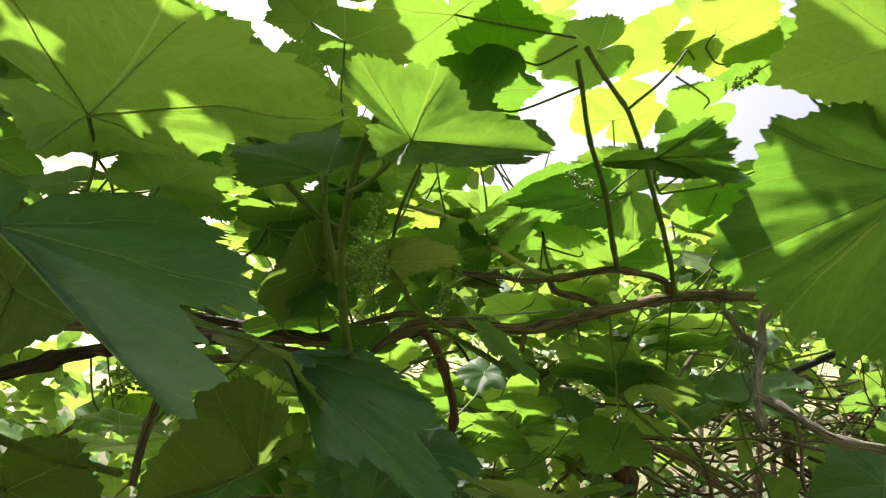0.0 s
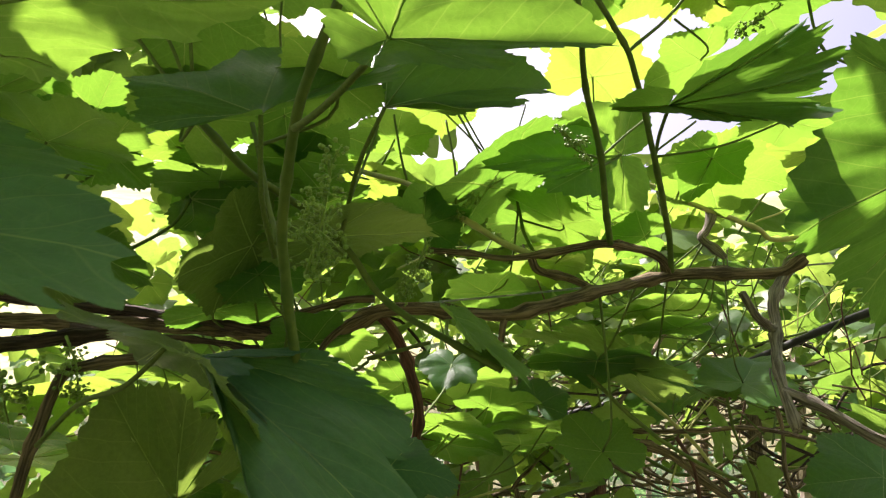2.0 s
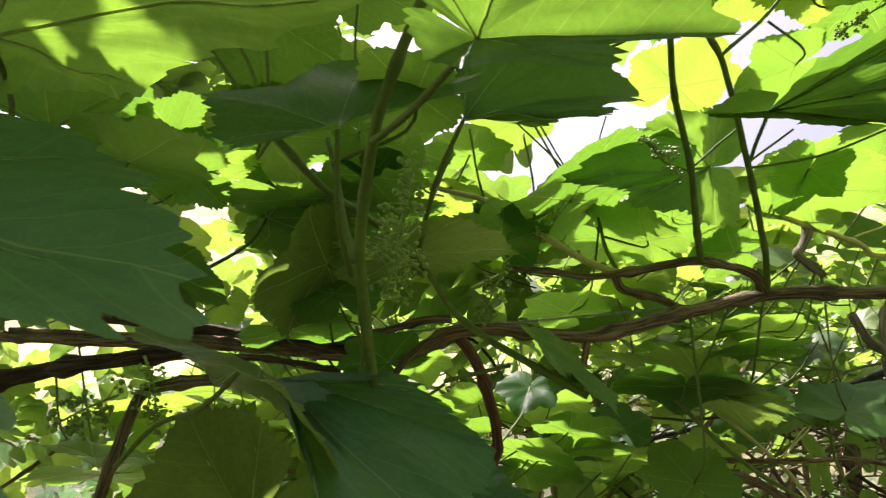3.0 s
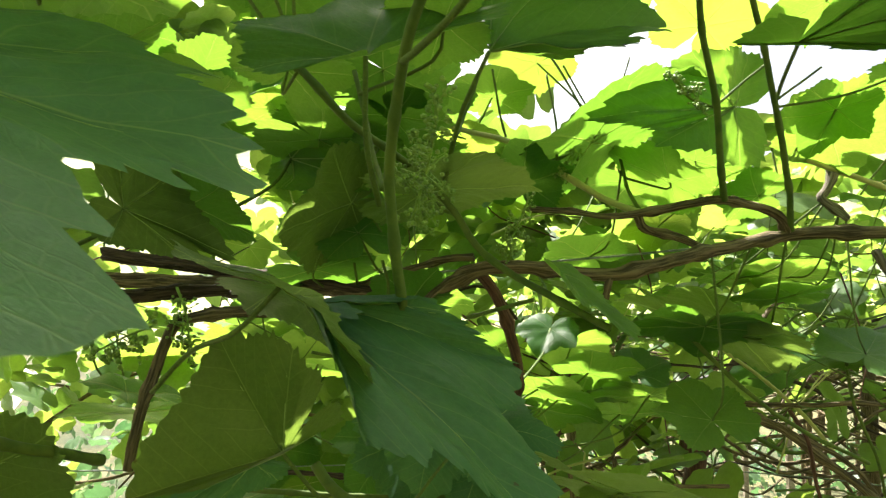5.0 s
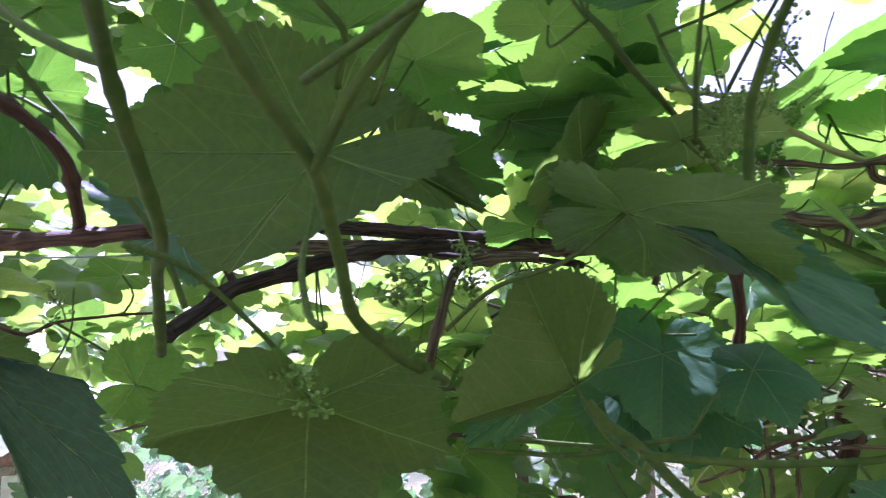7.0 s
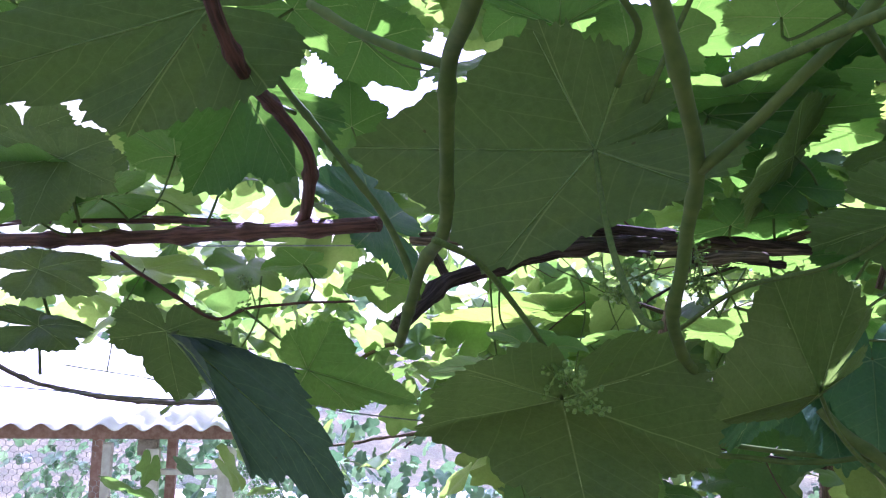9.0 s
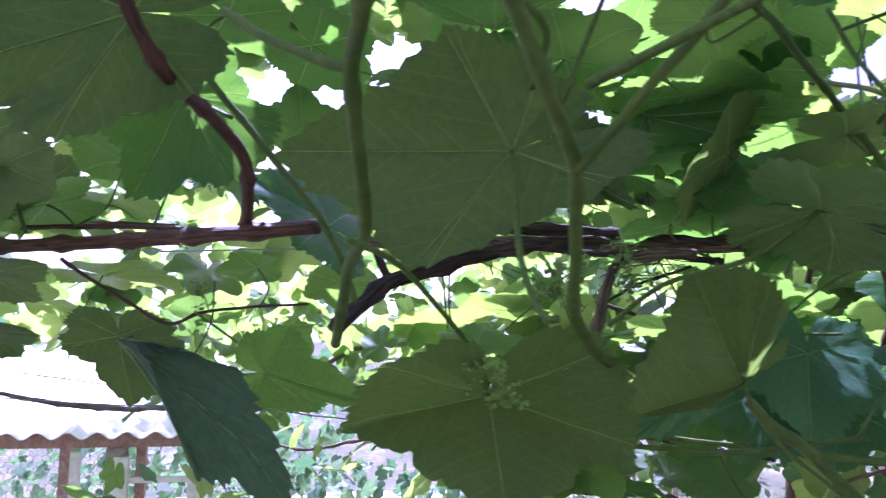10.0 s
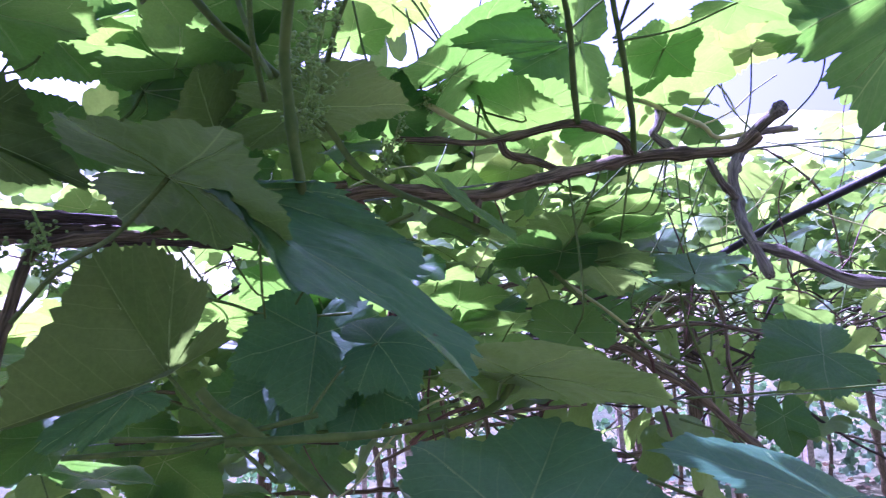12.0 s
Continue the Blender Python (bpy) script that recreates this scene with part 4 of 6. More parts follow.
leaf(vine_cordon, "plain", (-0.123, 0.836, 2.208), (-20, -28, -54), 0.070, [(-0.130, 0.880, 2.196), (-0.102, 0.964, 2.197)])
leaf(vine_cordon, "plain", (-0.396, 1.053, 2.287), (18, 4, 164), 0.061, [(-0.409, 1.000, 2.215), (-0.441, 0.880, 2.174)])
leaf(vine_cordon, "plain", (-0.555, 1.151, 2.242), (-42, 20, 18), 0.058, [(-0.540, 1.127, 2.155), (-0.538, 1.119, 2.047)], young=True)
leaf(vine_cordon, "plain", (-0.461, 1.172, 2.161), (8, -21, -114), 0.099, [(-0.496, 1.153, 2.097), (-0.508, 1.109, 2.043)], young=True)
leaf(vine_cordon, "plain", (-0.288, 1.051, 2.236), (6, 13, 111), 0.071, [(-0.196, 1.023, 2.198), (-0.102, 0.964, 2.197)], young=True)
leaf(vine_cordon, "plain_b", (-0.119, 0.886, 2.176), (-19, -8, -26), 0.071, [(-0.116, 0.902, 2.180), (-0.093, 0.963, 2.194)])
leaf(vine_cordon, "plain", (0.259, 1.074, 2.351), (20, -7, -166), 0.099, [(0.273, 1.107, 2.278), (0.307, 1.117, 2.220)], young=True)
leaf(vine_right, "plain", (0.357, 0.951, 2.326), (-15, 26, 54), 0.071, [(0.347, 0.911, 2.325), (0.293, 0.872, 2.338)])
leaf(vine_right, "plain", (0.437, 0.913, 2.239), (-3, -9, -79), 0.079, [(0.360, 0.920, 2.209), (0.288, 0.939, 2.200)])
leaf(vine_right, "plain", (0.595, 1.122, 2.264), (11, 7, 143), 0.084, [(0.610, 1.159, 2.198), (0.605, 1.179, 2.142)], young=True)
leaf(vine_right, "plain_b", (0.392, 1.011, 2.221), (-29, 4, 4), 0.075, [(0.389, 1.038, 2.207), (0.379, 1.119, 2.192)])
leaf(vine_cordon, "plain", (0.251, 1.094, 2.178), (22, -25, -137), 0.089, [(0.262, 1.112, 2.182), (0.307, 1.117, 2.220)])
leaf(vine_cordon, "plain", (0.328, 1.090, 2.132), (3, 39, 91), 0.060, [(0.357, 1.101, 2.151), (0.359, 1.118, 2.201)])
leaf(vine_cordon, "plain", (0.179, 1.130, 2.162), (-14, -13, -46), 0.089, [(0.150, 1.077, 2.160), (0.140, 1.026, 2.174)])
leaf(vine_right, "plain", (0.467, 1.113, 2.211), (39, -1, -0), 0.052, [(0.451, 1.111, 2.190), (0.428, 1.128, 2.187)])
leaf(vine_cordon, "plain", (-0.418, 1.374, 2.097), (-46, 32, 24), 0.056, [(-0.442, 1.259, 2.058), (-0.508, 1.109, 2.043)], young=True)
leaf(vine_left, "plain", (-0.442, 1.009, 1.883), (2, -19, -100), 0.079, [(-0.470, 0.991, 1.911), (-0.466, 0.957, 1.983)])
leaf(vine_cordon, "plain", (-0.140, 1.035, 1.997), (15, 20, 126), 0.071, [(-0.147, 1.020, 1.987), (-0.188, 0.979, 1.999)])
leaf(vine_cordon, "plain", (-0.086, 1.169, 1.997), (-32, -6, -13), 0.063, [(-0.131, 1.078, 1.986), (-0.188, 0.979, 1.999)])
leaf(vine_cordon, "plain_b", (-0.067, 1.095, 1.927), (29, -16, -156), 0.056, [(-0.046, 1.068, 1.875), (0.007, 0.995, 1.855)])
leaf(vine_right, "plain", (0.438, 1.251, 2.014), (-3, 11, 70), 0.098, [(0.456, 1.192, 2.038), (0.442, 1.119, 2.112)])
leaf(vine_right, "plain", (0.518, 1.473, 1.934), (-22, 38, -125), 0.061)
leaf(vine_cordon, "plain_b", (0.224, 0.974, 1.863), (39, -14, 15), 0.071, [(0.224, 0.936, 1.903), (0.209, 0.912, 2.036)])
leaf(vine_cordon, "plain", (0.062, 1.086, 1.961), (-34, -12, 162), 0.052, [(0.050, 1.052, 1.932), (0.015, 0.967, 1.900)])
leaf(vine_cordon, "plain", (0.109, 1.089, 1.906), (13, -25, -123), 0.071, [(0.053, 1.063, 1.862), (0.007, 1.003, 1.842)])
leaf(vine_cordon, "plain", (0.356, 1.259, 2.038), (3, 10, 103), 0.069, [(0.400, 1.206, 2.054), (0.422, 1.118, 2.125)])
leaf(vine_cordon, "plain", (-0.046, 1.036, 2.193), (-21, -12, -33), 0.052, [(-0.064, 0.992, 2.187), (-0.067, 0.958, 2.184)], young=True)
leaf(vine_cordon, "plain", (-0.013, 1.045, 2.248), (21, -4, -173), 0.066, [(-0.034, 1.027, 2.203), (-0.059, 0.957, 2.181)])
leaf(vine_cordon, "plain", (0.046, 1.065, 2.300), (-10, 14, 49), 0.079, [(0.097, 1.038, 2.236), (0.140, 1.026, 2.174)], young=True)
leaf(vine_cordon, "plain_b", (0.002, 1.000, 2.131), (-3, -26, -87), 0.062, [(-0.009, 0.978, 2.137), (0.005, 0.946, 2.159)])
leaf(vine_cordon, "plain", (0.118, 1.119, 2.056), (18, 15, 138), 0.075, [(0.139, 1.089, 2.074), (0.140, 1.013, 2.150)])
leaf(vine_cordon, "plain", (0.238, 1.236, 2.113), (-21, 0, -2), 0.069, [(0.265, 1.172, 2.145), (0.307, 1.117, 2.220)], young=True)
leaf(vine_cordon, "plain", (0.287, 1.322, 2.014), (9, -9, -141), 0.066, [(0.328, 1.254, 2.030), (0.419, 1.117, 2.128)])
leaf(vine_cordon, "broad", (-0.231, 0.682, 2.272), (-1, 16, 83), 0.075, [(-0.187, 0.679, 2.209), (-0.167, 0.681, 2.148)])
leaf(vine_cordon, "plain", (-0.124, 0.810, 2.351), (-11, -14, -53), 0.081, [(-0.130, 0.862, 2.271), (-0.102, 0.964, 2.197)])
leaf(vine_cordon, "plain", (0.286, 0.884, 2.396), (-15, 10, 29), 0.084, [(0.302, 0.864, 2.377), (0.313, 0.859, 2.355)], young=True)
leaf(vine_right, "plain", (0.404, 0.900, 2.377), (4, -15, -108), 0.092, [(0.355, 0.886, 2.362), (0.325, 0.851, 2.367)])
leaf(vine_cordon, "broad", (-0.255, 0.662, 2.269), (10, 21, 119), 0.095, [(-0.204, 0.677, 2.203), (-0.167, 0.681, 2.148)])
leaf(vine_cordon, "broad", (0.006, 0.677, 2.317), (-12, -6, -20), 0.118, [(0.050, 0.666, 2.302), (0.131, 0.690, 2.300)])
leaf(vine_cordon, "broad", (0.066, 0.732, 2.306), (16, 2, 168), 0.082, [(0.096, 0.733, 2.289), (0.133, 0.696, 2.294)])
leaf(vine_cordon, "plain", (0.035, 0.770, 2.270), (19, -6, -159), 0.084, [(0.071, 0.769, 2.249), (0.141, 0.728, 2.262)])
leaf(vine_cordon, "plain", (0.187, 0.838, 2.356), (-14, 25, 61), 0.075, [(0.197, 0.850, 2.361), (0.193, 0.877, 2.374)])
leaf(vine_cordon, "plain", (0.331, 0.835, 2.378), (-4, -16, -72), 0.094, [(0.325, 0.840, 2.372), (0.325, 0.851, 2.367)], young=True)
leaf(vine_cordon, "plain", (-0.192, 0.942, 2.443), (8, 6, 150), 0.078, [(-0.147, 0.966, 2.316), (-0.102, 0.964, 2.197)], young=True)
leaf(vine_cordon, "broad", (-0.174, 0.668, 2.243), (-36, 6, 10), 0.083, [(-0.167, 0.659, 2.206), (-0.167, 0.681, 2.148)])
leaf(vine_cordon, "plain", (-0.321, 0.783, 2.161), (11, -13, -127), 0.084, [(-0.360, 0.821, 2.122), (-0.381, 0.852, 2.099)])
leaf(vine_cordon, "plain", (-0.471, 0.869, 2.187), (3, -29, 82), 0.085, [(-0.452, 0.873, 2.178), (-0.441, 0.880, 2.174)])
flower_cluster(vine_near, (-0.068, 0.675, 2.097), (-0.074, 0.666, 2.030), 0.032, 150, 1, 0.0017)
flower_cluster(vine_cordon, (0.017, 0.836, 2.083), (-0.008, 0.826, 2.026), 0.022, 110, 2, 0.0017)
flower_cluster(vine_cordon, (0.081, 0.934, 2.153), (0.058, 0.930, 2.120), 0.025, 90, 3, 0.0017)
flower_cluster(vine_cordon, (0.178, 0.818, 2.155), (0.143, 0.795, 2.183), 0.022, 90, 4, 0.0017)
flower_cluster(vine_left, (-0.300, 0.756, 1.959), (-0.341, 0.738, 1.936), 0.024, 90, 5, 0.0024)
flower_cluster(vine_left, (-0.792, 0.974, 1.917), (-0.811, 0.965, 1.958), 0.022, 80, 6, 0.0017)
flower_cluster(vine_near, (-0.074, 0.610, 2.023), (-0.055, 0.575, 2.092), 0.03, 140, 7, 0.0017)
flower_cluster(vine_near, (-0.377, 0.590, 1.880), (-0.343, 0.575, 1.860), 0.022, 100, 8, 0.0017)
flower_cluster(vine_near, (-0.273, 0.735, 1.990), (-0.263, 0.743, 1.936), 0.026, 110, 9, 0.0017)
flower_cluster(vine_right, (0.428, 0.896, 2.369), (0.380, 0.903, 2.338), 0.025, 90, 10, 0.0017)
flower_cluster(vine_right, (0.368, 1.268, 1.958), (0.325, 1.264, 1.997), 0.02, 60, 11, 0.0017)
leaf(vine_left, "plain", (-0.655, 0.961, 2.267), (-21, -19, -23), 0.099, [(-0.578, 0.914, 2.211), (-0.441, 0.880, 2.174)])
leaf(vine_left, "plain", (-0.675, 0.987, 2.160), (52, 0, -165), 0.065, [(-0.650, 1.040, 2.073), (-0.605, 1.093, 2.024)])
leaf(vine_left, "plain", (-0.439, 0.964, 2.303), (-19, 15, 55), 0.075, [(-0.425, 0.922, 2.242), (-0.441, 0.880, 2.174)])
leaf(vine_left, "plain", (-0.370, 0.996, 2.259), (5, -38, -81), 0.075, [(-0.416, 0.946, 2.208), (-0.441, 0.880, 2.174)])
leaf(vine_left, "plain", (-0.576, 1.514, 1.908), (8, 13, 144), 0.146, young=True)
leaf(vine_left, "plain", (-0.501, 1.181, 1.840), (-10, -4, 6), 0.150, [(-0.500, 1.121, 1.891), (-0.504, 1.074, 2.011)])
leaf(vine_left, "plain", (-0.478, 1.649, 1.935), (12, -6, -132), 0.173, young=True)
leaf(vine_left, "plain", (-0.305, 1.456, 1.882), (-4, 8, 91), 0.163)
leaf(vine_cordon, "broad", (-0.210, 0.948, 2.023), (-9, -20, -45), 0.084, [(-0.211, 0.952, 2.012), (-0.199, 0.969, 2.003)])
leaf(vine_cordon, "plain_b", (-0.155, 0.904, 2.057), (50, -16, 25), 0.071, [(-0.137, 0.909, 2.023), (-0.125, 0.933, 2.011)])
leaf(vine_cordon, "plain", (-0.221, 0.978, 2.181), (-35, 12, 34), 0.080, [(-0.163, 0.961, 2.185), (-0.102, 0.964, 2.197)])
leaf(vine_cordon, "plain", (-0.259, 1.030, 2.268), (8, -14, -100), 0.104, [(-0.214, 1.006, 2.219), (-0.102, 0.964, 2.197)])
leaf(vine_left, "plain", (-0.802, 0.593, 2.117), (8, 27, 125), 0.069, [(-0.715, 0.619, 2.100), (-0.622, 0.634, 2.126)])
leaf(vine_left, "plain", (-0.589, 0.628, 2.158), (-10, -8, -14), 0.063, [(-0.605, 0.621, 2.142), (-0.622, 0.634, 2.126)])
leaf(vine_left, "plain", (-0.875, 0.898, 2.105), (28, -5, -153), 0.094, [(-0.880, 0.877, 2.045), (-0.869, 0.811, 2.010)])
leaf(vine_cordon, "plain", (-0.082, 0.959, 2.228), (-14, 16, 69), 0.084, [(-0.079, 0.958, 2.212), (-0.093, 0.963, 2.194)])
leaf(vine_cordon, "plain_b", (-0.110, 1.017, 2.151), (-1, -21, -67), 0.089, [(-0.121, 0.990, 2.163), (-0.102, 0.964, 2.197)])
leaf(vine_cordon, "plain", (-0.097, 0.891, 1.988), (30, 24, 162), 0.059)
leaf(vine_left, "plain", (-0.668, 1.142, 1.965), (-29, 0, 18), 0.081, [(-0.644, 1.108, 1.986), (-0.619, 1.094, 2.017)], young=True)
leaf(vine_left, "plain", (-0.935, 0.729, 2.039), (17, -14, -122), 0.086, [(-0.949, 0.765, 2.005), (-0.930, 0.797, 1.987)])
leaf(vine_left, "plain", (-0.753, 1.029, 1.979), (-3, 28, 102), 0.058, [(-0.731, 1.020, 1.952), (-0.732, 0.999, 1.926)])
leaf(vine_left, "plain", (-1.145, 1.222, 1.983), (-4, -8, -34), 0.136, [(-1.159, 1.180, 1.895), (-1.153, 1.153, 1.806)], young=True)
leaf(vine_cordon, "broad", (-0.079, 1.042, 1.857), (-43, -11, 163), 0.107, [(-0.038, 1.042, 1.848), (0.007, 1.012, 1.829)])
leaf(vine_cordon, "plain_b", (-0.138, 1.155, 1.819), (-47, -19, 157), 0.099, [(-0.071, 1.118, 1.801), (0.007, 1.039, 1.791)])
leaf(vine_cordon, "plain", (-0.033, 1.027, 1.863), (-50, 3, 177), 0.076, [(-0.017, 1.025, 1.858), (0.007, 1.003, 1.842)])
leaf(vine_cordon, "plain", (-0.179, 1.098, 1.901), (15, 15, 115), 0.085, [(-0.182, 1.065, 1.922), (-0.227, 1.001, 2.002)])
leaf(vine_right, "broad", (0.683, 1.154, 1.798), (-3, -42, 90), 0.115)
leaf(vine_right, "plain", (0.487, 1.158, 1.931), (26, 18, -34), 0.092, [(0.460, 1.128, 1.974), (0.447, 1.112, 2.103)])
leaf(vine_cordon, "plain", (0.193, 1.123, 1.877), (-2, 17, 60), 0.084, [(0.134, 1.073, 1.831), (0.007, 1.021, 1.816)])
leaf(vine_cordon, "plain", (0.042, 1.047, 1.888), (-13, -19, -75), 0.071, [(0.014, 1.021, 1.874), (0.008, 0.990, 1.863)])
leaf(vine_right, "plain", (0.749, 1.363, 1.675), (-60, -4, 170), 0.075)
leaf(vine_cordon, "plain", (-0.179, 0.957, 2.108), (-19, 10, 6), 0.067, [(-0.170, 0.942, 2.061), (-0.163, 0.960, 2.004)])
leaf(vine_cordon, "broad", (-0.294, 0.804, 2.069), (-24, -28, -62), 0.065, [(-0.337, 0.816, 2.070), (-0.364, 0.843, 2.077)])
leaf(vine_cordon, "broad", (-0.307, 0.886, 2.184), (11, 26, 96), 0.088, [(-0.328, 0.877, 2.148), (-0.402, 0.862, 2.129)])
leaf(vine_cordon, "broad", (-0.198, 0.900, 2.156), (-17, -7, -44), 0.110, [(-0.172, 0.914, 2.165), (-0.102, 0.964, 2.197)])
leaf(vine_cordon, "plain_b", (0.018, 0.943, 2.117), (38, -9, 176), 0.067, [(0.022, 0.947, 2.121), (0.030, 0.940, 2.142)])
leaf(vine_right, "plain", (0.403, 1.060, 2.212), (-6, -31, -95), 0.105, [(0.384, 1.086, 2.197), (0.390, 1.119, 2.188)])
leaf(vine_right, "plain", (0.442, 1.286, 2.042), (15, 9, 127), 0.100, [(0.456, 1.229, 2.047), (0.442, 1.119, 2.112)])
leaf(vine_cordon, "plain", (0.240, 1.039, 1.965), (-13, 4, -13), 0.114, [(0.243, 0.980, 1.989), (0.257, 0.934, 2.047)])
leaf(vine_right, "plain", (0.615, 1.236, 2.308), (12, -15, -151), 0.126, [(0.611, 1.228, 2.222), (0.628, 1.178, 2.144)], young=True)
leaf(vine_right, "plain", (0.638, 1.013, 2.257), (2, 15, 73), 0.094, [(0.662, 1.073, 2.192), (0.655, 1.176, 2.146)])
leaf(vine_cordon, "plain_b", (-0.351, 1.562, 1.666), (-28, 28, -143), 0.136)
leaf(vine_cordon, "plain", (-0.412, 1.376, 1.680), (28, 2, 159), 0.127)
leaf(vine_cordon, "plain_b", (-0.446, 1.264, 1.763), (-34, -22, 146), 0.084)
leaf(vine_cordon, "plain", (-0.280, 1.653, 1.584), (4, -25, -118), 0.132)
leaf(vine_cordon, "plain", (-0.083, 1.701, 1.615), (16, -23, 52), 0.126)
leaf(vine_cordon, "plain", (-0.413, 1.573, 1.731), (-27, 6, -169), 0.109)
leaf(vine_cordon, "plain", (-0.107, 1.080, 1.932), (31, -11, -166), 0.083, [(-0.138, 1.048, 1.933), (-0.170, 0.964, 1.993)])
leaf(vine_cordon, "plain_b", (-0.012, 1.135, 1.890), (-16, 29, 56), 0.089, [(0.011, 1.082, 1.851), (0.007, 1.021, 1.816)])
leaf(vine_cordon, "plain", (0.053, 1.141, 1.857), (-9, -30, -75), 0.084, [(0.017, 1.097, 1.820), (0.007, 1.039, 1.791)])
leaf(vine_cordon, "plain", (-0.076, 1.088, 1.868), (41, -23, 22), 0.071, [(-0.033, 1.050, 1.825), (0.007, 1.021, 1.816)])
leaf(vine_cordon, "plain", (0.100, 1.167, 1.941), (-27, 5, 6), 0.078, [(0.065, 1.089, 1.883), (0.007, 1.012, 1.829)])
leaf(vine_cordon, "plain_b", (0.180, 1.254, 1.838), (13, -17, -132), 0.088, [(0.097, 1.179, 1.787), (0.007, 1.039, 1.791)])
leaf(vine_cordon, "plain", (0.002, 1.236, 1.933), (4, 35, 93), 0.071, [(0.022, 1.158, 1.851), (0.007, 1.039, 1.791)])
leaf(vine_cordon, "plain", (-0.165, 1.185, 1.911), (-23, -19, -41), 0.084, [(-0.208, 1.104, 1.934), (-0.241, 1.010, 2.004)])
leaf(vine_cordon, "plain", (0.222, 1.322, 1.892), (39, -0, -2), 0.072)
stem(vine_right, "pale", 0.0028, 0.0032, (0.313, 1.367, 1.991), (0.365, 1.374, 1.937), (0.435, 1.379, 1.885), (0.497, 1.366, 1.824), (0.538, 1.345, 1.761))
stem(vine_right, "pale", 0.0018, 0.0022, (0.615, 1.306, 2.299), (0.662, 1.310, 2.262), (0.676, 1.298, 2.211), (0.640, 1.227, 2.157))
stem(vine_right, "pale", 0.0014, 0.0018, (0.801, 1.349, 2.302), (0.736, 1.327, 2.266), (0.676, 1.316, 2.223), (0.610, 1.323, 2.197))
stem(vine_right, "shoot", 0.0016, 0.0018, (0.714, 1.299, 2.322), (0.657, 1.307, 2.280), (0.606, 1.320, 2.216), (0.582, 1.327, 2.179))
stem(vine_right, "shoot", 0.0018, 0.0018, (0.462, 0.893, 2.383), (0.471, 0.899, 2.345), (0.487, 0.903, 2.317), (0.521, 0.904, 2.302))
stem(vine_right, "shoot", 0.0022, 0.0018, (0.764, 1.447, 2.013), (0.611, 1.461, 1.964), (0.529, 1.485, 1.834), (0.513, 1.499, 1.754))
stem(vine_cordon, "shoot", 0.0012, 0.001, (0.068, 0.978, 2.264), (0.095, 0.985, 2.218), (0.113, 0.979, 2.185))
stem(vine_cordon, "shoot", 0.001, 0.0008, (0.154, 1.021, 2.291), (0.144, 1.028, 2.249), (0.140, 1.029, 2.184))
stem(vine_cordon, "shoot", 0.0012, 0.0012, (0.186, 0.822, 2.164), (0.218, 0.832, 2.192), (0.245, 0.847, 2.215))
stem(vine_cordon, "shoot", 0.0012, 0.0012, (0.186, 0.822, 2.164), (0.163, 0.817, 2.171), (0.148, 0.806, 2.184))
stem(vine_cordon, "shoot", 0.0014, 0.0012, (0.288, 0.939, 2.205), (0.308, 0.925, 2.220), (0.324, 0.902, 2.232))
stem(vine_cordon, "shoot", 0.0015, 0.0012, (-0.062, 0.787, 2.097), (-0.045, 0.847, 2.162), (-0.032, 0.860, 2.206))
stem(vine_cordon, "shoot", 0.0014, 0.0012, (0.055, 0.934, 2.129), (0.054, 0.940, 2.188), (0.046, 0.952, 2.244))
stem(vine_cordon, "shoot", 0.0014, 0.0012, (0.000, 0.945, 2.170), (-0.009, 0.940, 2.207), (-0.015, 0.934, 2.244))
stem(vine_cordon, "shoot", 0.0014, 0.0014, (-0.112, 0.772, 2.015), (-0.110, 0.796, 1.992), (-0.120, 0.832, 1.958))
stem(vine_cordon, "shoot", 0.0016, 0.0014, (-0.041, 0.898, 1.967), (-0.072, 0.934, 1.943), (-0.101, 0.992, 1.904))
stem(vine_cordon, "shoot", 0.0018, 0.0016, (-0.208, 0.940, 1.933), (-0.166, 0.964, 1.922), (-0.107, 0.975, 1.902), (-0.033, 0.962, 1.903))
stem(vine_cordon, "shoot", 0.0014, 0.0012, (-0.124, 0.911, 1.972), (-0.125, 0.936, 1.927), (-0.125, 0.958, 1.903))
stem(vine_left, "shoot", 0.0013, 0.001, (-0.920, 0.880, 2.020), (-0.907, 0.881, 2.041), (-0.880, 0.887, 2.046), (-0.863, 0.913, 2.032))
stem(vine_left, "shoot", 0.0012, 0.001, (-0.978, 0.915, 2.033), (-0.957, 0.918, 2.063), (-0.947, 0.917, 2.093))
stem(vine_left, "red", 0.0018, 0.0014, (-1.133, 0.878, 2.012), (-0.989, 0.913, 2.031), (-0.814, 0.926, 2.027))
stem(vine_left, "shoot", 0.0014, 0.0012, (-0.853, 1.018, 1.835), (-0.807, 1.003, 1.899), (-0.795, 0.990, 1.960))
stem(vine_left, "shoot", 0.0012, 0.001, (-0.422, 1.216, 1.992), (-0.371, 1.231, 1.969), (-0.312, 1.249, 1.936))
stem(vine_left, "shoot", 0.0012, 0.001, (-0.355, 1.231, 2.012), (-0.346, 1.239, 1.952), (-0.329, 1.248, 1.901))
stem(vine_left, "shoot", 0.0014, 0.0012, (-0.252, 1.025, 2.257), (-0.225, 1.033, 2.247), (-0.145, 1.073, 2.258), (-0.061, 1.095, 2.250))
stem(vine_left, "shoot", 0.0014, 0.0012, (-0.145, 1.073, 2.258), (-0.142, 1.070, 2.297), (-0.139, 1.065, 2.348))
stem(vine_near, "shoot", 0.0022, 0.0022, (-0.329, 0.504, 2.092), (-0.319, 0.528, 2.082), (-0.328, 0.548, 2.066), (-0.331, 0.559, 2.059))
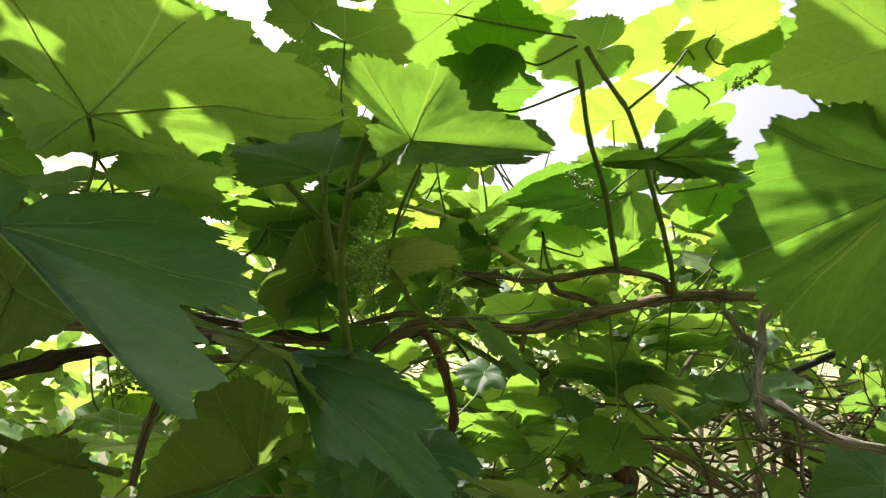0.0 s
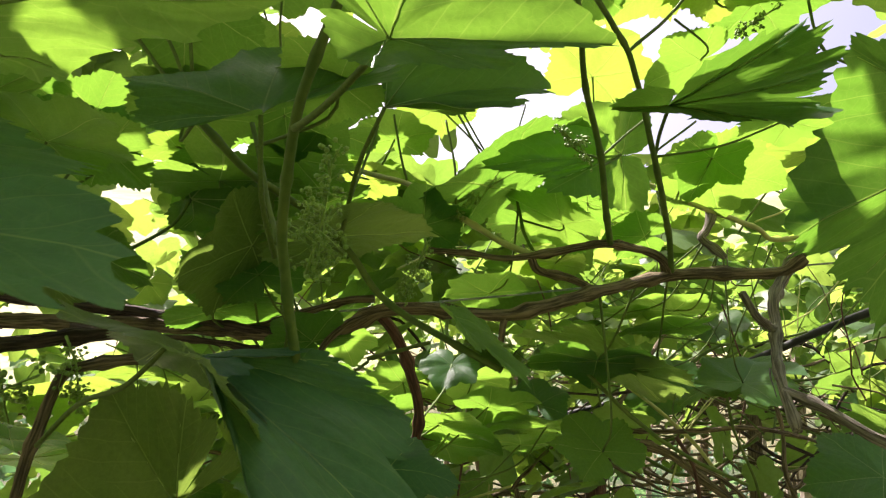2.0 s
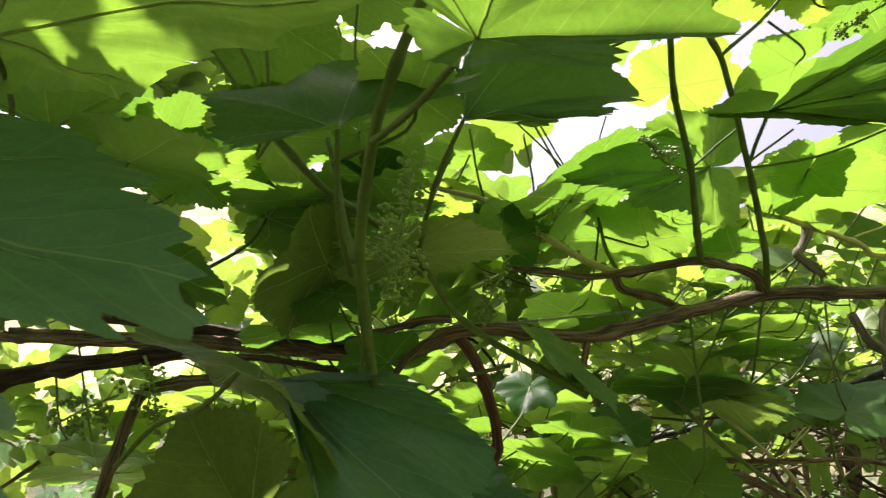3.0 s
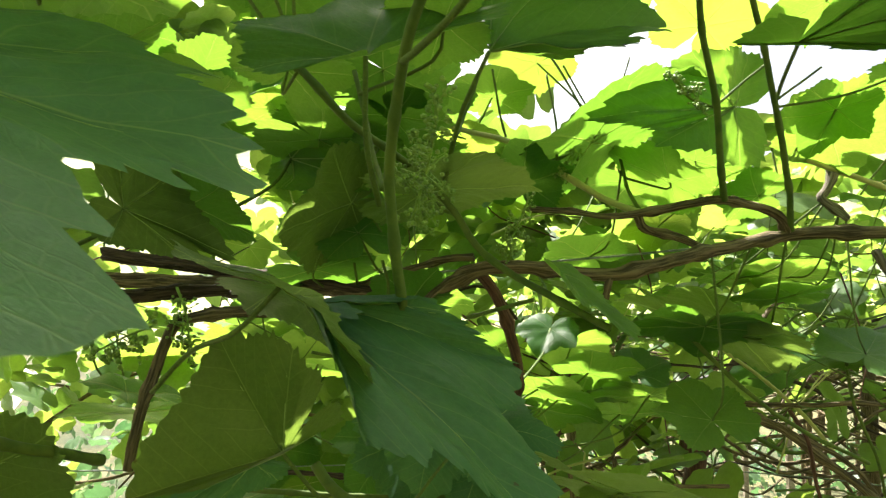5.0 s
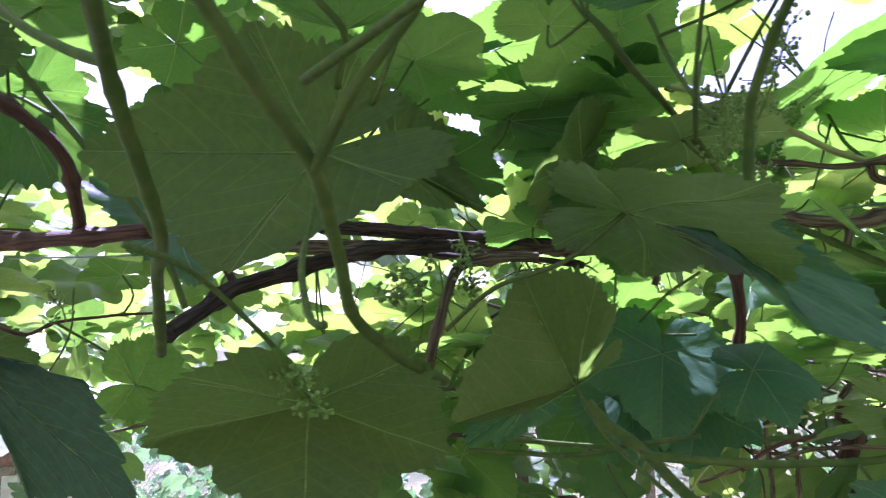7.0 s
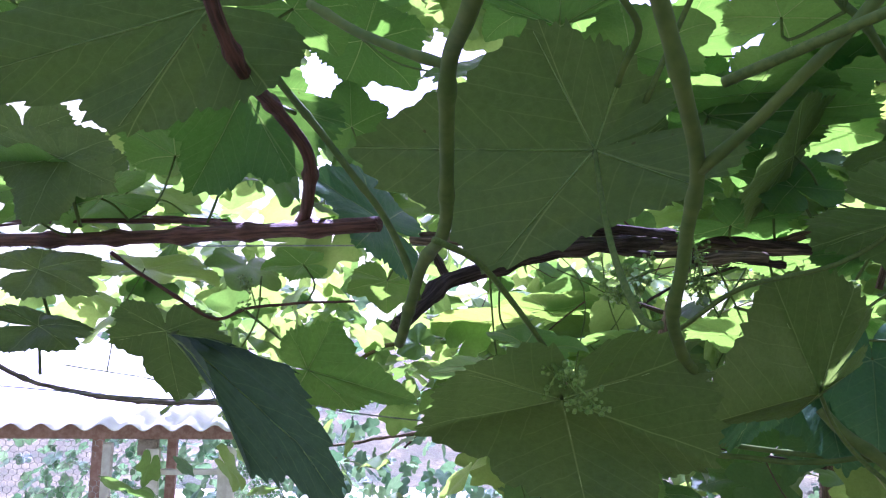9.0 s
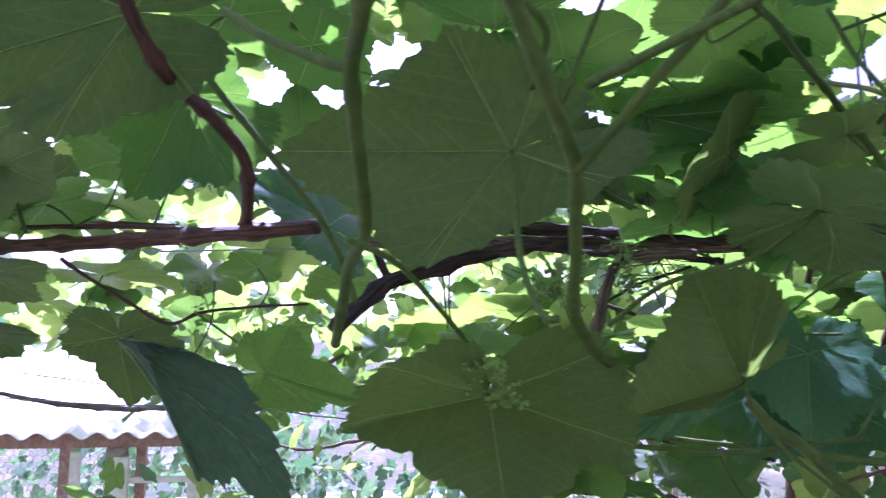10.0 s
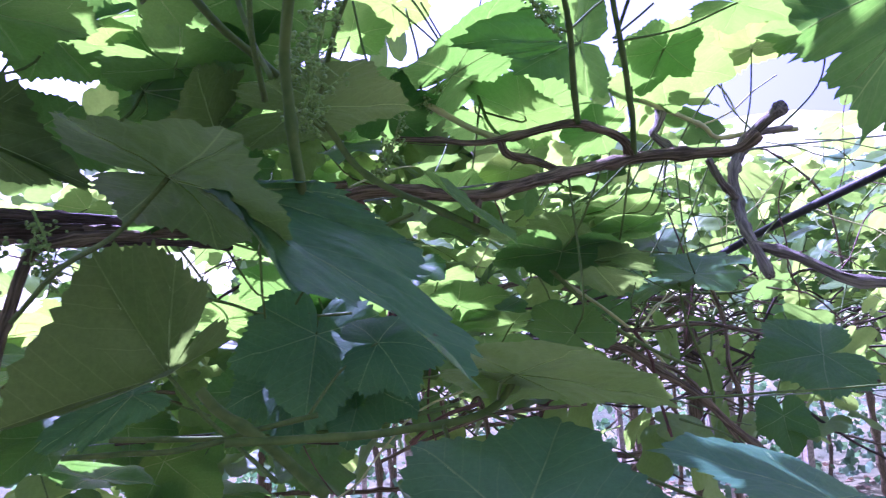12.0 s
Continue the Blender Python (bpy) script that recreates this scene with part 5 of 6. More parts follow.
leaf(vine_cordon, "broad", (-0.072, 0.952, 1.882), (-49, -9, 178), 0.109, [(-0.070, 0.962, 1.889), (-0.070, 0.969, 1.897)], skylit=True)
leaf(vine_cordon, "plain_b", (-0.019, 1.019, 1.827), (-45, -15, 170), 0.090, [(-0.007, 1.020, 1.829), (0.007, 1.012, 1.829)], skylit=True)
leaf(vine_cordon, "broad", (-0.104, 1.002, 1.841), (-55, 1, -178), 0.088, [(-0.106, 0.999, 1.868), (-0.107, 0.975, 1.897)], skylit=True)
leaf(vine_cordon, "plain", (-0.092, 1.054, 1.815), (-44, -23, 163), 0.085, [(-0.044, 1.055, 1.812), (0.007, 1.030, 1.804)], skylit=True)
stem(vine_cordon, "red", 0.02, 0.022, (0.413, 1.693, 1.758), (0.421, 1.706, 1.640), (0.440, 1.786, 1.390), (0.441, 1.920, 0.624))
leaf(vine_left, "plain", (-0.689, 0.756, 2.139), (83, -31, -170), 0.062, [(-0.672, 0.708, 2.105), (-0.622, 0.634, 2.126)])
leaf(vine_left, "plain", (-0.732, 0.792, 2.216), (-15, 41, 75), 0.063, [(-0.670, 0.727, 2.162), (-0.622, 0.634, 2.126)])
leaf(vine_left, "plain", (-0.721, 0.852, 2.119), (-25, -40, -47), 0.059, [(-0.750, 0.819, 2.065), (-0.755, 0.788, 2.004)])
stem(vine_right, "bark", 0.0062, 0.005, (0.322, 1.261, 1.850), (0.401, 1.249, 1.825), (0.443, 1.225, 1.792), (0.494, 1.189, 1.746), (0.539, 1.166, 1.694), (0.563, 1.144, 1.666))
stem(vine_right, "bark", 0.0032, 0.0028, (0.368, 1.285, 1.834), (0.444, 1.264, 1.806), (0.509, 1.246, 1.767), (0.556, 1.224, 1.689), (0.582, 1.203, 1.650))
stem(vine_right, "bark", 0.0038, 0.003, (0.349, 1.307, 1.852), (0.460, 1.308, 1.848), (0.590, 1.316, 1.850), (0.775, 1.338, 1.808))
stem(vine_right, "bark", 0.0034, 0.0044, (0.650, 1.401, 1.922), (0.680, 1.412, 1.851), (0.676, 1.400, 1.762), (0.705, 1.422, 1.695), (0.683, 1.424, 1.603), (0.691, 1.439, 1.423))
stem(vine_right, "shoot", 0.003, 0.0026, (0.248, 1.112, 1.947), (0.314, 1.137, 1.888), (0.396, 1.158, 1.832), (0.497, 1.185, 1.785))
stem(vine_right, "shoot", 0.0022, 0.002, (0.471, 1.178, 1.920), (0.490, 1.200, 1.859), (0.532, 1.230, 1.784), (0.558, 1.261, 1.725))
stem(vine_right, "red", 0.003, 0.0022, (0.399, 1.196, 1.853), (0.422, 1.196, 1.812), (0.444, 1.219, 1.740), (0.463, 1.231, 1.684))
stem(vine_right, "shoot", 0.0016, 0.0014, (0.423, 1.099, 1.759), (0.551, 1.076, 1.759), (0.689, 1.052, 1.760), (0.791, 1.034, 1.760))
stem(vine_cordon, "shoot", 0.003, 0.0026, (-0.269, 0.906, 1.797), (-0.210, 0.927, 1.789), (-0.130, 0.962, 1.779), (-0.033, 1.000, 1.774), (0.090, 1.020, 1.788))
stem(vine_cordon, "red", 0.003, 0.0026, (0.035, 1.066, 1.739), (0.074, 1.070, 1.766), (0.131, 1.089, 1.778))
stem(vine_cordon, "dark", 0.0034, 0.003, (-0.349, 1.233, 1.749), (-0.246, 1.241, 1.747), (-0.126, 1.252, 1.728), (-0.037, 1.280, 1.714))
stem(vine_cordon, "bark", 0.003, 0.0024, (0.093, 1.162, 1.780), (0.099, 1.167, 1.733), (0.105, 1.176, 1.655))
stem(vine_cordon, "bark", 0.004, 0.0034, (0.193, 1.374, 1.753), (0.206, 1.381, 1.696), (0.208, 1.392, 1.603))
stem(vine_cordon, "bark", 0.0026, 0.0024, (0.005, 1.164, 1.703), (0.092, 1.167, 1.733), (0.178, 1.171, 1.751), (0.310, 1.181, 1.752))


# ================= behind and above the cordon =================


def leaf_pose(p, tilt, rr):
    """A leaf at p, its upper face up, tilted at random."""
    return Matrix.Translation(p) @ Euler((radians(rr.gauss(-12, tilt)), radians(rr.gauss(0, tilt)), rr.uniform(0, 2 * math.pi)), "ZYX").to_matrix().to_4x4()


def canopy(seed, count, x0, x1, y0, y1, height, spread, keep, tilt=28, small=0.055, large=0.10):
    rr = random.Random(seed)
    rows = []
    while len(rows) < count:
        x, y = rr.uniform(x0, x1), rr.uniform(y0, y1)
        if not keep(x, y):
            continue
        z = height(x, y) + rr.gauss(0, spread) + 0.12 * noise.noise((x * 1.3, y * 1.3, seed))
        rows.append((leaf_pose((x, y, z), tilt, rr), rr.uniform(small, large)))
    return rows


def gaps(seed, scale, level):
    return lambda x, y: noise.noise((x * scale, y * scale, seed * 7.7)) > level


# the pergola's roof of leaves beyond the cordon
foliage("canopy_foliage", canopy(21, 3600, -1.8, 5.5, 1.25, 8.0, lambda x, y: 2.14 + 0.045 * y, 0.12, lambda x, y: noise.noise((x * 1.7, y * 1.7, 23.1)) > (0.12 if x > 0.4 and y < 2.3 else -0.34) and not (x < -0.5 and y > 1.55)), MAT_FOLIAGE, "roof of sunlit green vine leaves over the pergola")
# added overhead and behind the camera for shade; holes let sun reach chosen leaves
foliage("canopy_foliage", canopy(22, 900, -3.2, 3.6, -1.4, 1.9, lambda x, y: 2.66 + 0.10 * y, 0.08, lambda x, y: gaps(5, 2.4, 0.06 if y > 0.55 else -0.05)(x, y) and not (-0.27 < x < -0.08 and 0.60 < y < 0.80) and not (-0.20 < x < -0.02 and 0.82 < y < 1.04) and not (-0.58 < x < -0.30 and 1.08 < y < 1.34) and not (0.10 < x < 0.7 and 0.78 < y < 1.3) and not (-0.08 < x < 0.12 and 0.75 < y < 0.98), 22), MAT_FOLIAGE, "overhead leaves added for shade, with holes for the sun")
# added out of view above the left vine, to keep its lower leaves in shade
foliage("crown_foliage", canopy(27, 400, -1.8, -0.50, 0.45, 1.75, lambda x, y: 2.62, 0.06, lambda x, y: not (-1.0 < x < -0.74 and 0.90 < y < 1.14) and not (x > -0.68 and 1.13 < y < 1.38), 18), MAT_FOLIAGE, "unseen thick layer of leaves added to shade the left vine")
# small clumps added out of view, each between the sun and certain near leaves
foliage("crown_foliage", canopy(28, 14, -0.62, -0.3, 0.7, 1.0, lambda x, y: 2.62, 0.05, lambda x, y: True, 18), MAT_FOLIAGE, "unseen overhead leaves added for shade")
foliage("crown_foliage", canopy(35, 18, -0.38, -0.21, 0.80, 1.00, lambda x, y: 2.64, 0.03, lambda x, y: True, 15), MAT_FOLIAGE, "small unseen clump of leaves added for shade")
foliage("crown_foliage", canopy(38, 12, -0.48, -0.26, 0.86, 1.10, lambda x, y: 2.66, 0.03, lambda x, y: True, 15), MAT_FOLIAGE, "small unseen clump of leaves added for shade")
foliage("crown_foliage", canopy(43, 16, -0.28, -0.12, 1.04, 1.22, lambda x, y: 2.74, 0.02, lambda x, y: True, 12), MAT_FOLIAGE, "small unseen clump of leaves added for shade")
foliage("crown_foliage", canopy(44, 26, -1.12, -0.82, 1.18, 1.40, lambda x, y: 2.72, 0.02, lambda x, y: True, 12), MAT_FOLIAGE, "small unseen clump of leaves added for shade")
foliage("crown_foliage", canopy(46, 7, -0.46, -0.36, 1.12, 1.20, lambda x, y: 2.77, 0.01, lambda x, y: True, 10, 0.05, 0.065), MAT_FOLIAGE, "small unseen clump of leaves added for shade")
foliage("crown_foliage", canopy(47, 9, -0.46, -0.30, 0.66, 0.80, lambda x, y: 2.72, 0.02, lambda x, y: True, 12, 0.06, 0.08), MAT_FOLIAGE, "small unseen clump of leaves added for shade")
foliage("crown_foliage", canopy(48, 9, -0.02, 0.18, 0.80, 0.96, lambda x, y: 2.72, 0.02, lambda x, y: True, 12, 0.06, 0.08), MAT_FOLIAGE, "small unseen clump of leaves added for shade")
# unseen layer added behind the camera to cut skylight on faces towards it
foliage("canopy_foliage", canopy(39, 800, -2.6, 2.8, -2.2, 0.05, lambda x, y: 2.52, 0.08, gaps(25, 1.6, -0.3), 22), MAT_FOLIAGE, "unseen leaves behind the camera that block skylight")
# an unseen bank of leaves added behind the camera, which blocks low light
foliage("hedge_foliage", canopy(29, 900, -3.5, 3.5, -3.2, -1.5, lambda x, y: 1.5, 0.5, lambda x, y: True, 50, 0.08, 0.13), MAT_FOLIAGE, "unseen bank of leaves behind the camera")
# a thick stretch over the tangle of canes
foliage("canopy_foliage", canopy(30, 330, 0.7, 3.4, 2.3, 4.6, lambda x, y: 2.36, 0.06, gaps(12, 2.2, 0.0), 20, 0.07, 0.11), MAT_FOLIAGE, "thick stretch of leaves over bare canes")
foliage("canopy_foliage", canopy(37, 150, -0.3, 0.75, 1.5, 2.2, lambda x, y: 2.30, 0.05, gaps(16, 2.2, -0.25), 22, 0.06, 0.10), MAT_FOLIAGE, "sunlit leaves above the cordon")
# dim lower leaves under the cordon
foliage("low_foliage", canopy(25, 130, -0.9, 0.6, 1.35, 2.6, lambda x, y: 1.62, 0.12, gaps(9, 1.9, -0.4), 40), MAT_FOLIAGE, "shaded leaves below the cordon")


def litter(seed, count):
    """Fallen leaves and cut canes on the ground."""
    rr = random.Random(seed)
    rows = []
    for _ in range(count):
        x, y = rr.uniform(-2.5, 5.5), rr.uniform(1.6, 8.0)
        m = Matrix.Translation((x, y, ground_height(x, y) + 0.012)) @ Euler((rr.gauss(0, 0.25), rr.gauss(0, 0.25), rr.uniform(0, 6.3))).to_matrix().to_4x4()
        rows.append((m, rr.uniform(0.03, 0.06)))
    return rows


foliage("leaf_litter", litter(26, 2200), MAT_LITTER, "dry brown fallen leaves on the ground")
# lower leaves deeper under the pergola
foliage("low_foliage", canopy(23, 1150, 0.1, 4.0, 1.3, 4.8, lambda x, y: 1.93, 0.13, gaps(8, 1.9, -0.2), 40, 0.035, 0.08), MAT_FOLIAGE, "hanging green leaves below the pergola roof")
foliage("low_foliage", canopy(45, 35, 0.25, 1.5, 1.2, 2.2, lambda x, y: 1.74, 0.09, gaps(27, 2.1, -0.25), 38, 0.045, 0.085), MAT_FOLIAGE, "dim leaves among bare canes")
foliage("low_foliage", canopy(24, 330, -1.4, 0.2, 1.4, 2.6, lambda x, y: 1.84, 0.19, gaps(9, 1.9, -0.2), 40, 0.04, 0.09), MAT_FOLIAGE, "loose sunlit leaves at the pergola's edge")

foliage("edge_foliage", canopy(41, 150, -1.9, -0.35, 1.5, 2.7, lambda x, y: 1.90, 0.075, gaps(19, 2.0, -0.15), 32, 0.05, 0.09), MAT_FOLIAGE, "sunlit leaves along the pergola's open edge")
foliage("edge_foliage", canopy(42, 90, -1.6, -0.55, 1.3, 2.0, lambda x, y: 2.16, 0.06, gaps(20, 2.2, 0.0), 28, 0.05, 0.09), MAT_FOLIAGE, "upper leaves along the pergola's open edge")


def far_vine(x, y, seed):
    rr = random.Random(seed)
    v = plant("grapevine", (x, y, ground_height(x, y)), "distant grapevine with a bare brown trunk")
    z = ground_height(x, y) - 0.05
    pts = [Vector((x, y, z))]
    for k in range(5):
        pts.append(pts[-1] + Vector((rr.gauss(0, 0.035), rr.gauss(0, 0.035), 0.39)))
    mesh_object("trunk", *tube_data(smooth_line(pts, 0.06), rr.uniform(0.018, 0.03), 0.014, 8, 0.3, 0.2, seed, 0.004), MAT_BARK, v)
    for k in range(5):
        a = rr.uniform(0, 2 * math.pi)
        q = [pts[-2 if k % 2 else -1]]
        for j in range(6):
            a += rr.gauss(0, 0.25)
            q.append(q[-1] + Vector((math.cos(a) * 0.22, math.sin(a) * 0.22, rr.gauss(0.0, 0.05))))
        mesh_object("cane", *tube_data(smooth_line(q, 0.03), 0.009, 0.004, 6, 0.2, 0.1, seed + k, 0.004), MAT_BARK, v)


for n in range(26):
    rr = random.Random(500 + n)
    x, y = rr.uniform(-0.3, 5.0), rr.uniform(1.9, 7.5)
    far_vine(x, y, 500 + n)


def cane_tangle(x, y, seed, count):
    """A vine whose bare canes hang in a tangle below the leaves."""
    rr = random.Random(seed)
    v = plant("grapevine", (x, y, ground_height(x, y)), "old grapevine with a tangle of bare brown canes")
    for k in range(count):
        a = rr.gauss(0.1, 0.45) + (math.pi if rr.random() < 0.3 else 0)
        q = [Vector((x + rr.gauss(0, 0.5), y + rr.gauss(0.1, 0.25), rr.uniform(1.66, 1.93)))]
        for j in range(5):
            a += rr.gauss(0, 0.3)
            q.append(q[-1] + Vector((math.cos(a) * 0.14, math.sin(a) * 0.14, rr.gauss(-0.01, 0.06))))
        q = [Vector((p.x, max(p.y, 1.5 + 0.1 * rr.random()), p.z)) for p in q]
        r = rr.uniform(0.0018, 0.0055)
        mesh_object("cane", *tube_data(smooth_line(q, 0.025), r, r * 0.6, 7, 0.25, 0.1, seed + k, 0.003), rr.choice((MAT_BARK, MAT_BARK, MAT_BARK_DARK, MAT_SHOOT)), v)


cane_tangle(0.75, 1.75, 71, 48)
cane_tangle(1.3, 2.2, 72, 46)
cane_tangle(0.2, 1.7, 73, 12)
cane_tangle(2.0, 3.0, 74, 34)


def vineyard_post(x, y, height, width, mat, label):
    v = []
    for z, w in ((-0.1, 1.0), (0.0, 1.0), (height * 0.5, 0.96), (height - 0.01, 0.9), (height, 0.8)):
        for sx, sy in ((-1, -1), (1, -1), (1, 1), (-1, 1)):
            v.append((x + sx * width * w / 2 + 0.01 * z * math.sin(x * 9), y + sy * width * w / 2, z))
    f = [(k * 4 + i, k * 4 + (i + 1) % 4, k * 4 + 4 + (i + 1) % 4, k * 4 + 4 + i) for k in range(4) for i in range(4)] + [(16, 17, 18, 19), (3, 2, 1, 0)]
    tagged(mesh_object("vineyard_post", v, f, mat, smooth=False), label, "post", "posts of the pergola")


for n in range(14):
    rr = random.Random(900 + n)
    vineyard_post(rr.uniform(0.0, 5.0), rr.uniform(2.6, 7.0), rr.uniform(1.9, 2.1), rr.uniform(0.035, 0.06), MAT_GREYWOOD, "pale weathered wooden pergola post")

# ---- wires and the black hose ----


def wire(name, pts, r, mat, label, category):
    tagged(mesh_object(name, *tube_data(smooth_line(pts, 0.08), r, r, 6), mat), label, category)


wire("trellis_wire", [(-1.062, 1.212, 2.022), (-0.309, 1.042, 2.014), (0.052, 0.984, 2.036), (0.193, 0.977, 2.049), (0.488, 0.981, 2.079), (1.018, 1.015, 2.118)], 0.0012, MAT_WIRE, "thin green trellis wire", "wire")
wire("trellis_wire", [(0.111, 2.186, 1.617), (0.529, 1.595, 1.693), (0.649, 1.368, 1.716), (0.765, 1.141, 1.739), (0.968, 0.951, 1.755)], 0.0014, MAT_WIRE, "thin galvanised trellis wire", "wire")
wire("trellis_wire", [(-1.401, 0.882, 1.814), (-0.975, 1.045, 1.782), (-0.821, 1.136, 1.779), (-0.636, 1.185, 1.756), (-0.137, 1.522, 1.715)], 0.0012, MAT_WIRE, "thin sagging trellis wire", "wire")
wire("irrigation_hose", [(0.432, 2.112, 1.804), (0.704, 1.747, 1.922), (0.820, 1.463, 2.022), (0.864, 1.195, 2.084), (0.970, 0.965, 2.160)], 0.008, MAT_HOSE, "black plastic irrigation hose hanging under the vines", "hose")

# ================= the chicken coop beyond the pergola's edge =================
coop = new("chicken_coop")
coop.matrix_world = pose(-1.842, 2.041, 1.535, 0, 0, 23.0)
coop.matrix_basis = coop.matrix_world.copy()
tagged(coop, "small chicken coop with corrugated roof, red posts and wire netting", "chicken coop")


def coop_part(name, vs, fs, mat, label="", smooth=False):
    ob = mesh_object(name, vs, fs, mat, smooth=smooth)
    ob.parent = coop
    if label:
        tagged(ob, label)
    return ob


def bar(x0, x1, y0, y1, z0, z1):
    vs = [(x, y, z) for z in (z0, z1) for x, y in ((x0, y0), (x1, y0), (x1, y1), (x0, y1))]
    return vs, [(0, 3, 2, 1), (4, 5, 6, 7), (0, 1, 5, 4), (1, 2, 6, 5), (2, 3, 7, 6), (3, 0, 4, 7)]


def coop_roof():
    # corrugated sheet, its waves running down to the eave
    nx, ny, vs, fs = 190, 6, [], []
    for layer in (0, 1):
        for j in range(ny):
            for i in range(nx):
                x = -0.85 + 1.27 * i / (nx - 1)
                y = -0.06 + 1.3 * j / (ny - 1)
                vs.append((x, y, 0.035 + 0.16 * y + 0.010 * math.cos(2 * math.pi * x / 0.082) - 0.003 * layer))
    o = nx * ny
    for j in range(ny - 1):
        for i in range(nx - 1):
            a = j * nx + i
            fs.append((a, a + 1, a + nx + 1, a + nx))
            fs.append((o + a + nx, o + a + nx + 1, o + a + 1, o + a))
    fs += [(i + 1, i, o + i, o + i + 1) for i in range(nx - 1)]
    coop_part("roof", vs, fs, MAT_ROOF, "sun-bleached corrugated roof sheet", True)


coop_roof()
coop_part("fascia", *bar(-0.85, 0.40, 0.0, 0.022, -0.02, 0.022), MAT_RUST, "red-brown fascia board")
for x, w, mat in ((-0.70, 0.03, MAT_RUST), (-0.03, 0.028, MAT_RUST), (0.19, 0.028, MAT_RUST), (-0.42, 0.03, MAT_RUST)):
    coop_part("post", *bar(x - w / 2, x + w / 2, 0.03, 0.03 + w, -1.62, -0.02), mat, "red-painted wooden post")
for x, w, top in ((0.015, 0.024, -0.03), (0.145, 0.04, -0.045), (0.365, 0.05, -0.04)):
    coop_part("post", *bar(x - w / 2, x + w / 2, -0.03, 0.0, -1.62, top), MAT_WHITE, "whitewashed wooden post")
coop_part("bracket", *bar(0.10, 0.155, -0.02, 0.015, -0.065, -0.02), MAT_GREYWOOD)
coop_part("back_wall", *bar(-0.85, 0.40, 1.05, 1.08, -1.62, -0.75), MAT_GREYWOOD, "low grey boarded back wall")
coop_part("rail", *bar(0.16, 0.34, -0.012, 0.008, -0.125, -0.110), MAT_WHITE)


def netting(x0, x1, z0, z1, cell=0.023):
    # hexagonal wire netting, twisted uprights and slanting sides
    pieces, rr = [], random.Random(5)
    h = cell * 0.5
    rows = int((z1 - z0) / (h * 1.5))
    cols = int((x1 - x0) / cell)

    def p(i, j, k):
        return Vector((x0 + cell * (i + 0.5 * (j % 2)) + rr.gauss(0, 0.0008), 0.028 + 0.004 * math.sin(i * 0.7 + j * 0.4), z1 - j * h * 1.5 + (h * 0.5 if k else -h * 0.5)))
    for j in range(rows):
        for i in range(cols):
            a, b = p(i, j, 1), p(i, j, 0)
            pieces.append(tube_data([a, b], 0.0011, 0.0011, 3))
            left = i - (1 if j % 2 == 0 else 0)
            for t in (left, left + 1):
                if 0 <= t < cols:
                    pieces.append(tube_data([b, p(t, j + 1, 1)], 0.0007, 0.0007, 3))
    tagged(coop_part("netting", *joined(pieces), MAT_NETTING, "hexagonal galvanised wire netting"), kind="stuff")


netting(-0.85, 0.01, -0.42, -0.02)
netting(0.02, 0.14, -0.42, -0.02)
netting(0.36, 0.55, -0.42, -0.02, 0.014)
# shrubs behind the coop
foliage("shrub_foliage", canopy(31, 1700, -3.6, -0.2, 2.9, 4.6, lambda x, y: 1.05, 0.38, gaps(4, 1.2, -0.5), 50, 0.03, 0.07), MAT_SHRUB, "green shrubs behind the coop")
foliage("shrub_foliage", canopy(32, 12, -1.9, -0.9, 1.3, 1.9, lambda x, y: 1.45, 0.09, gaps(4, 1.2, -0.5), 40, 0.03, 0.06), MAT_SHRUB, "loose vine leaves in front of the coop")

# weeds on the ground under the pergola
foliage("ground_weeds", canopy(33, 3000, -1.0, 6.5, 2.2, 10.0, lambda x, y: 0.10 + 0.05 * y, 0.12, gaps(14, 1.1, -0.15), 45, 0.03, 0.08), MAT_SHRUB, "low green weeds on the ground under the vines")


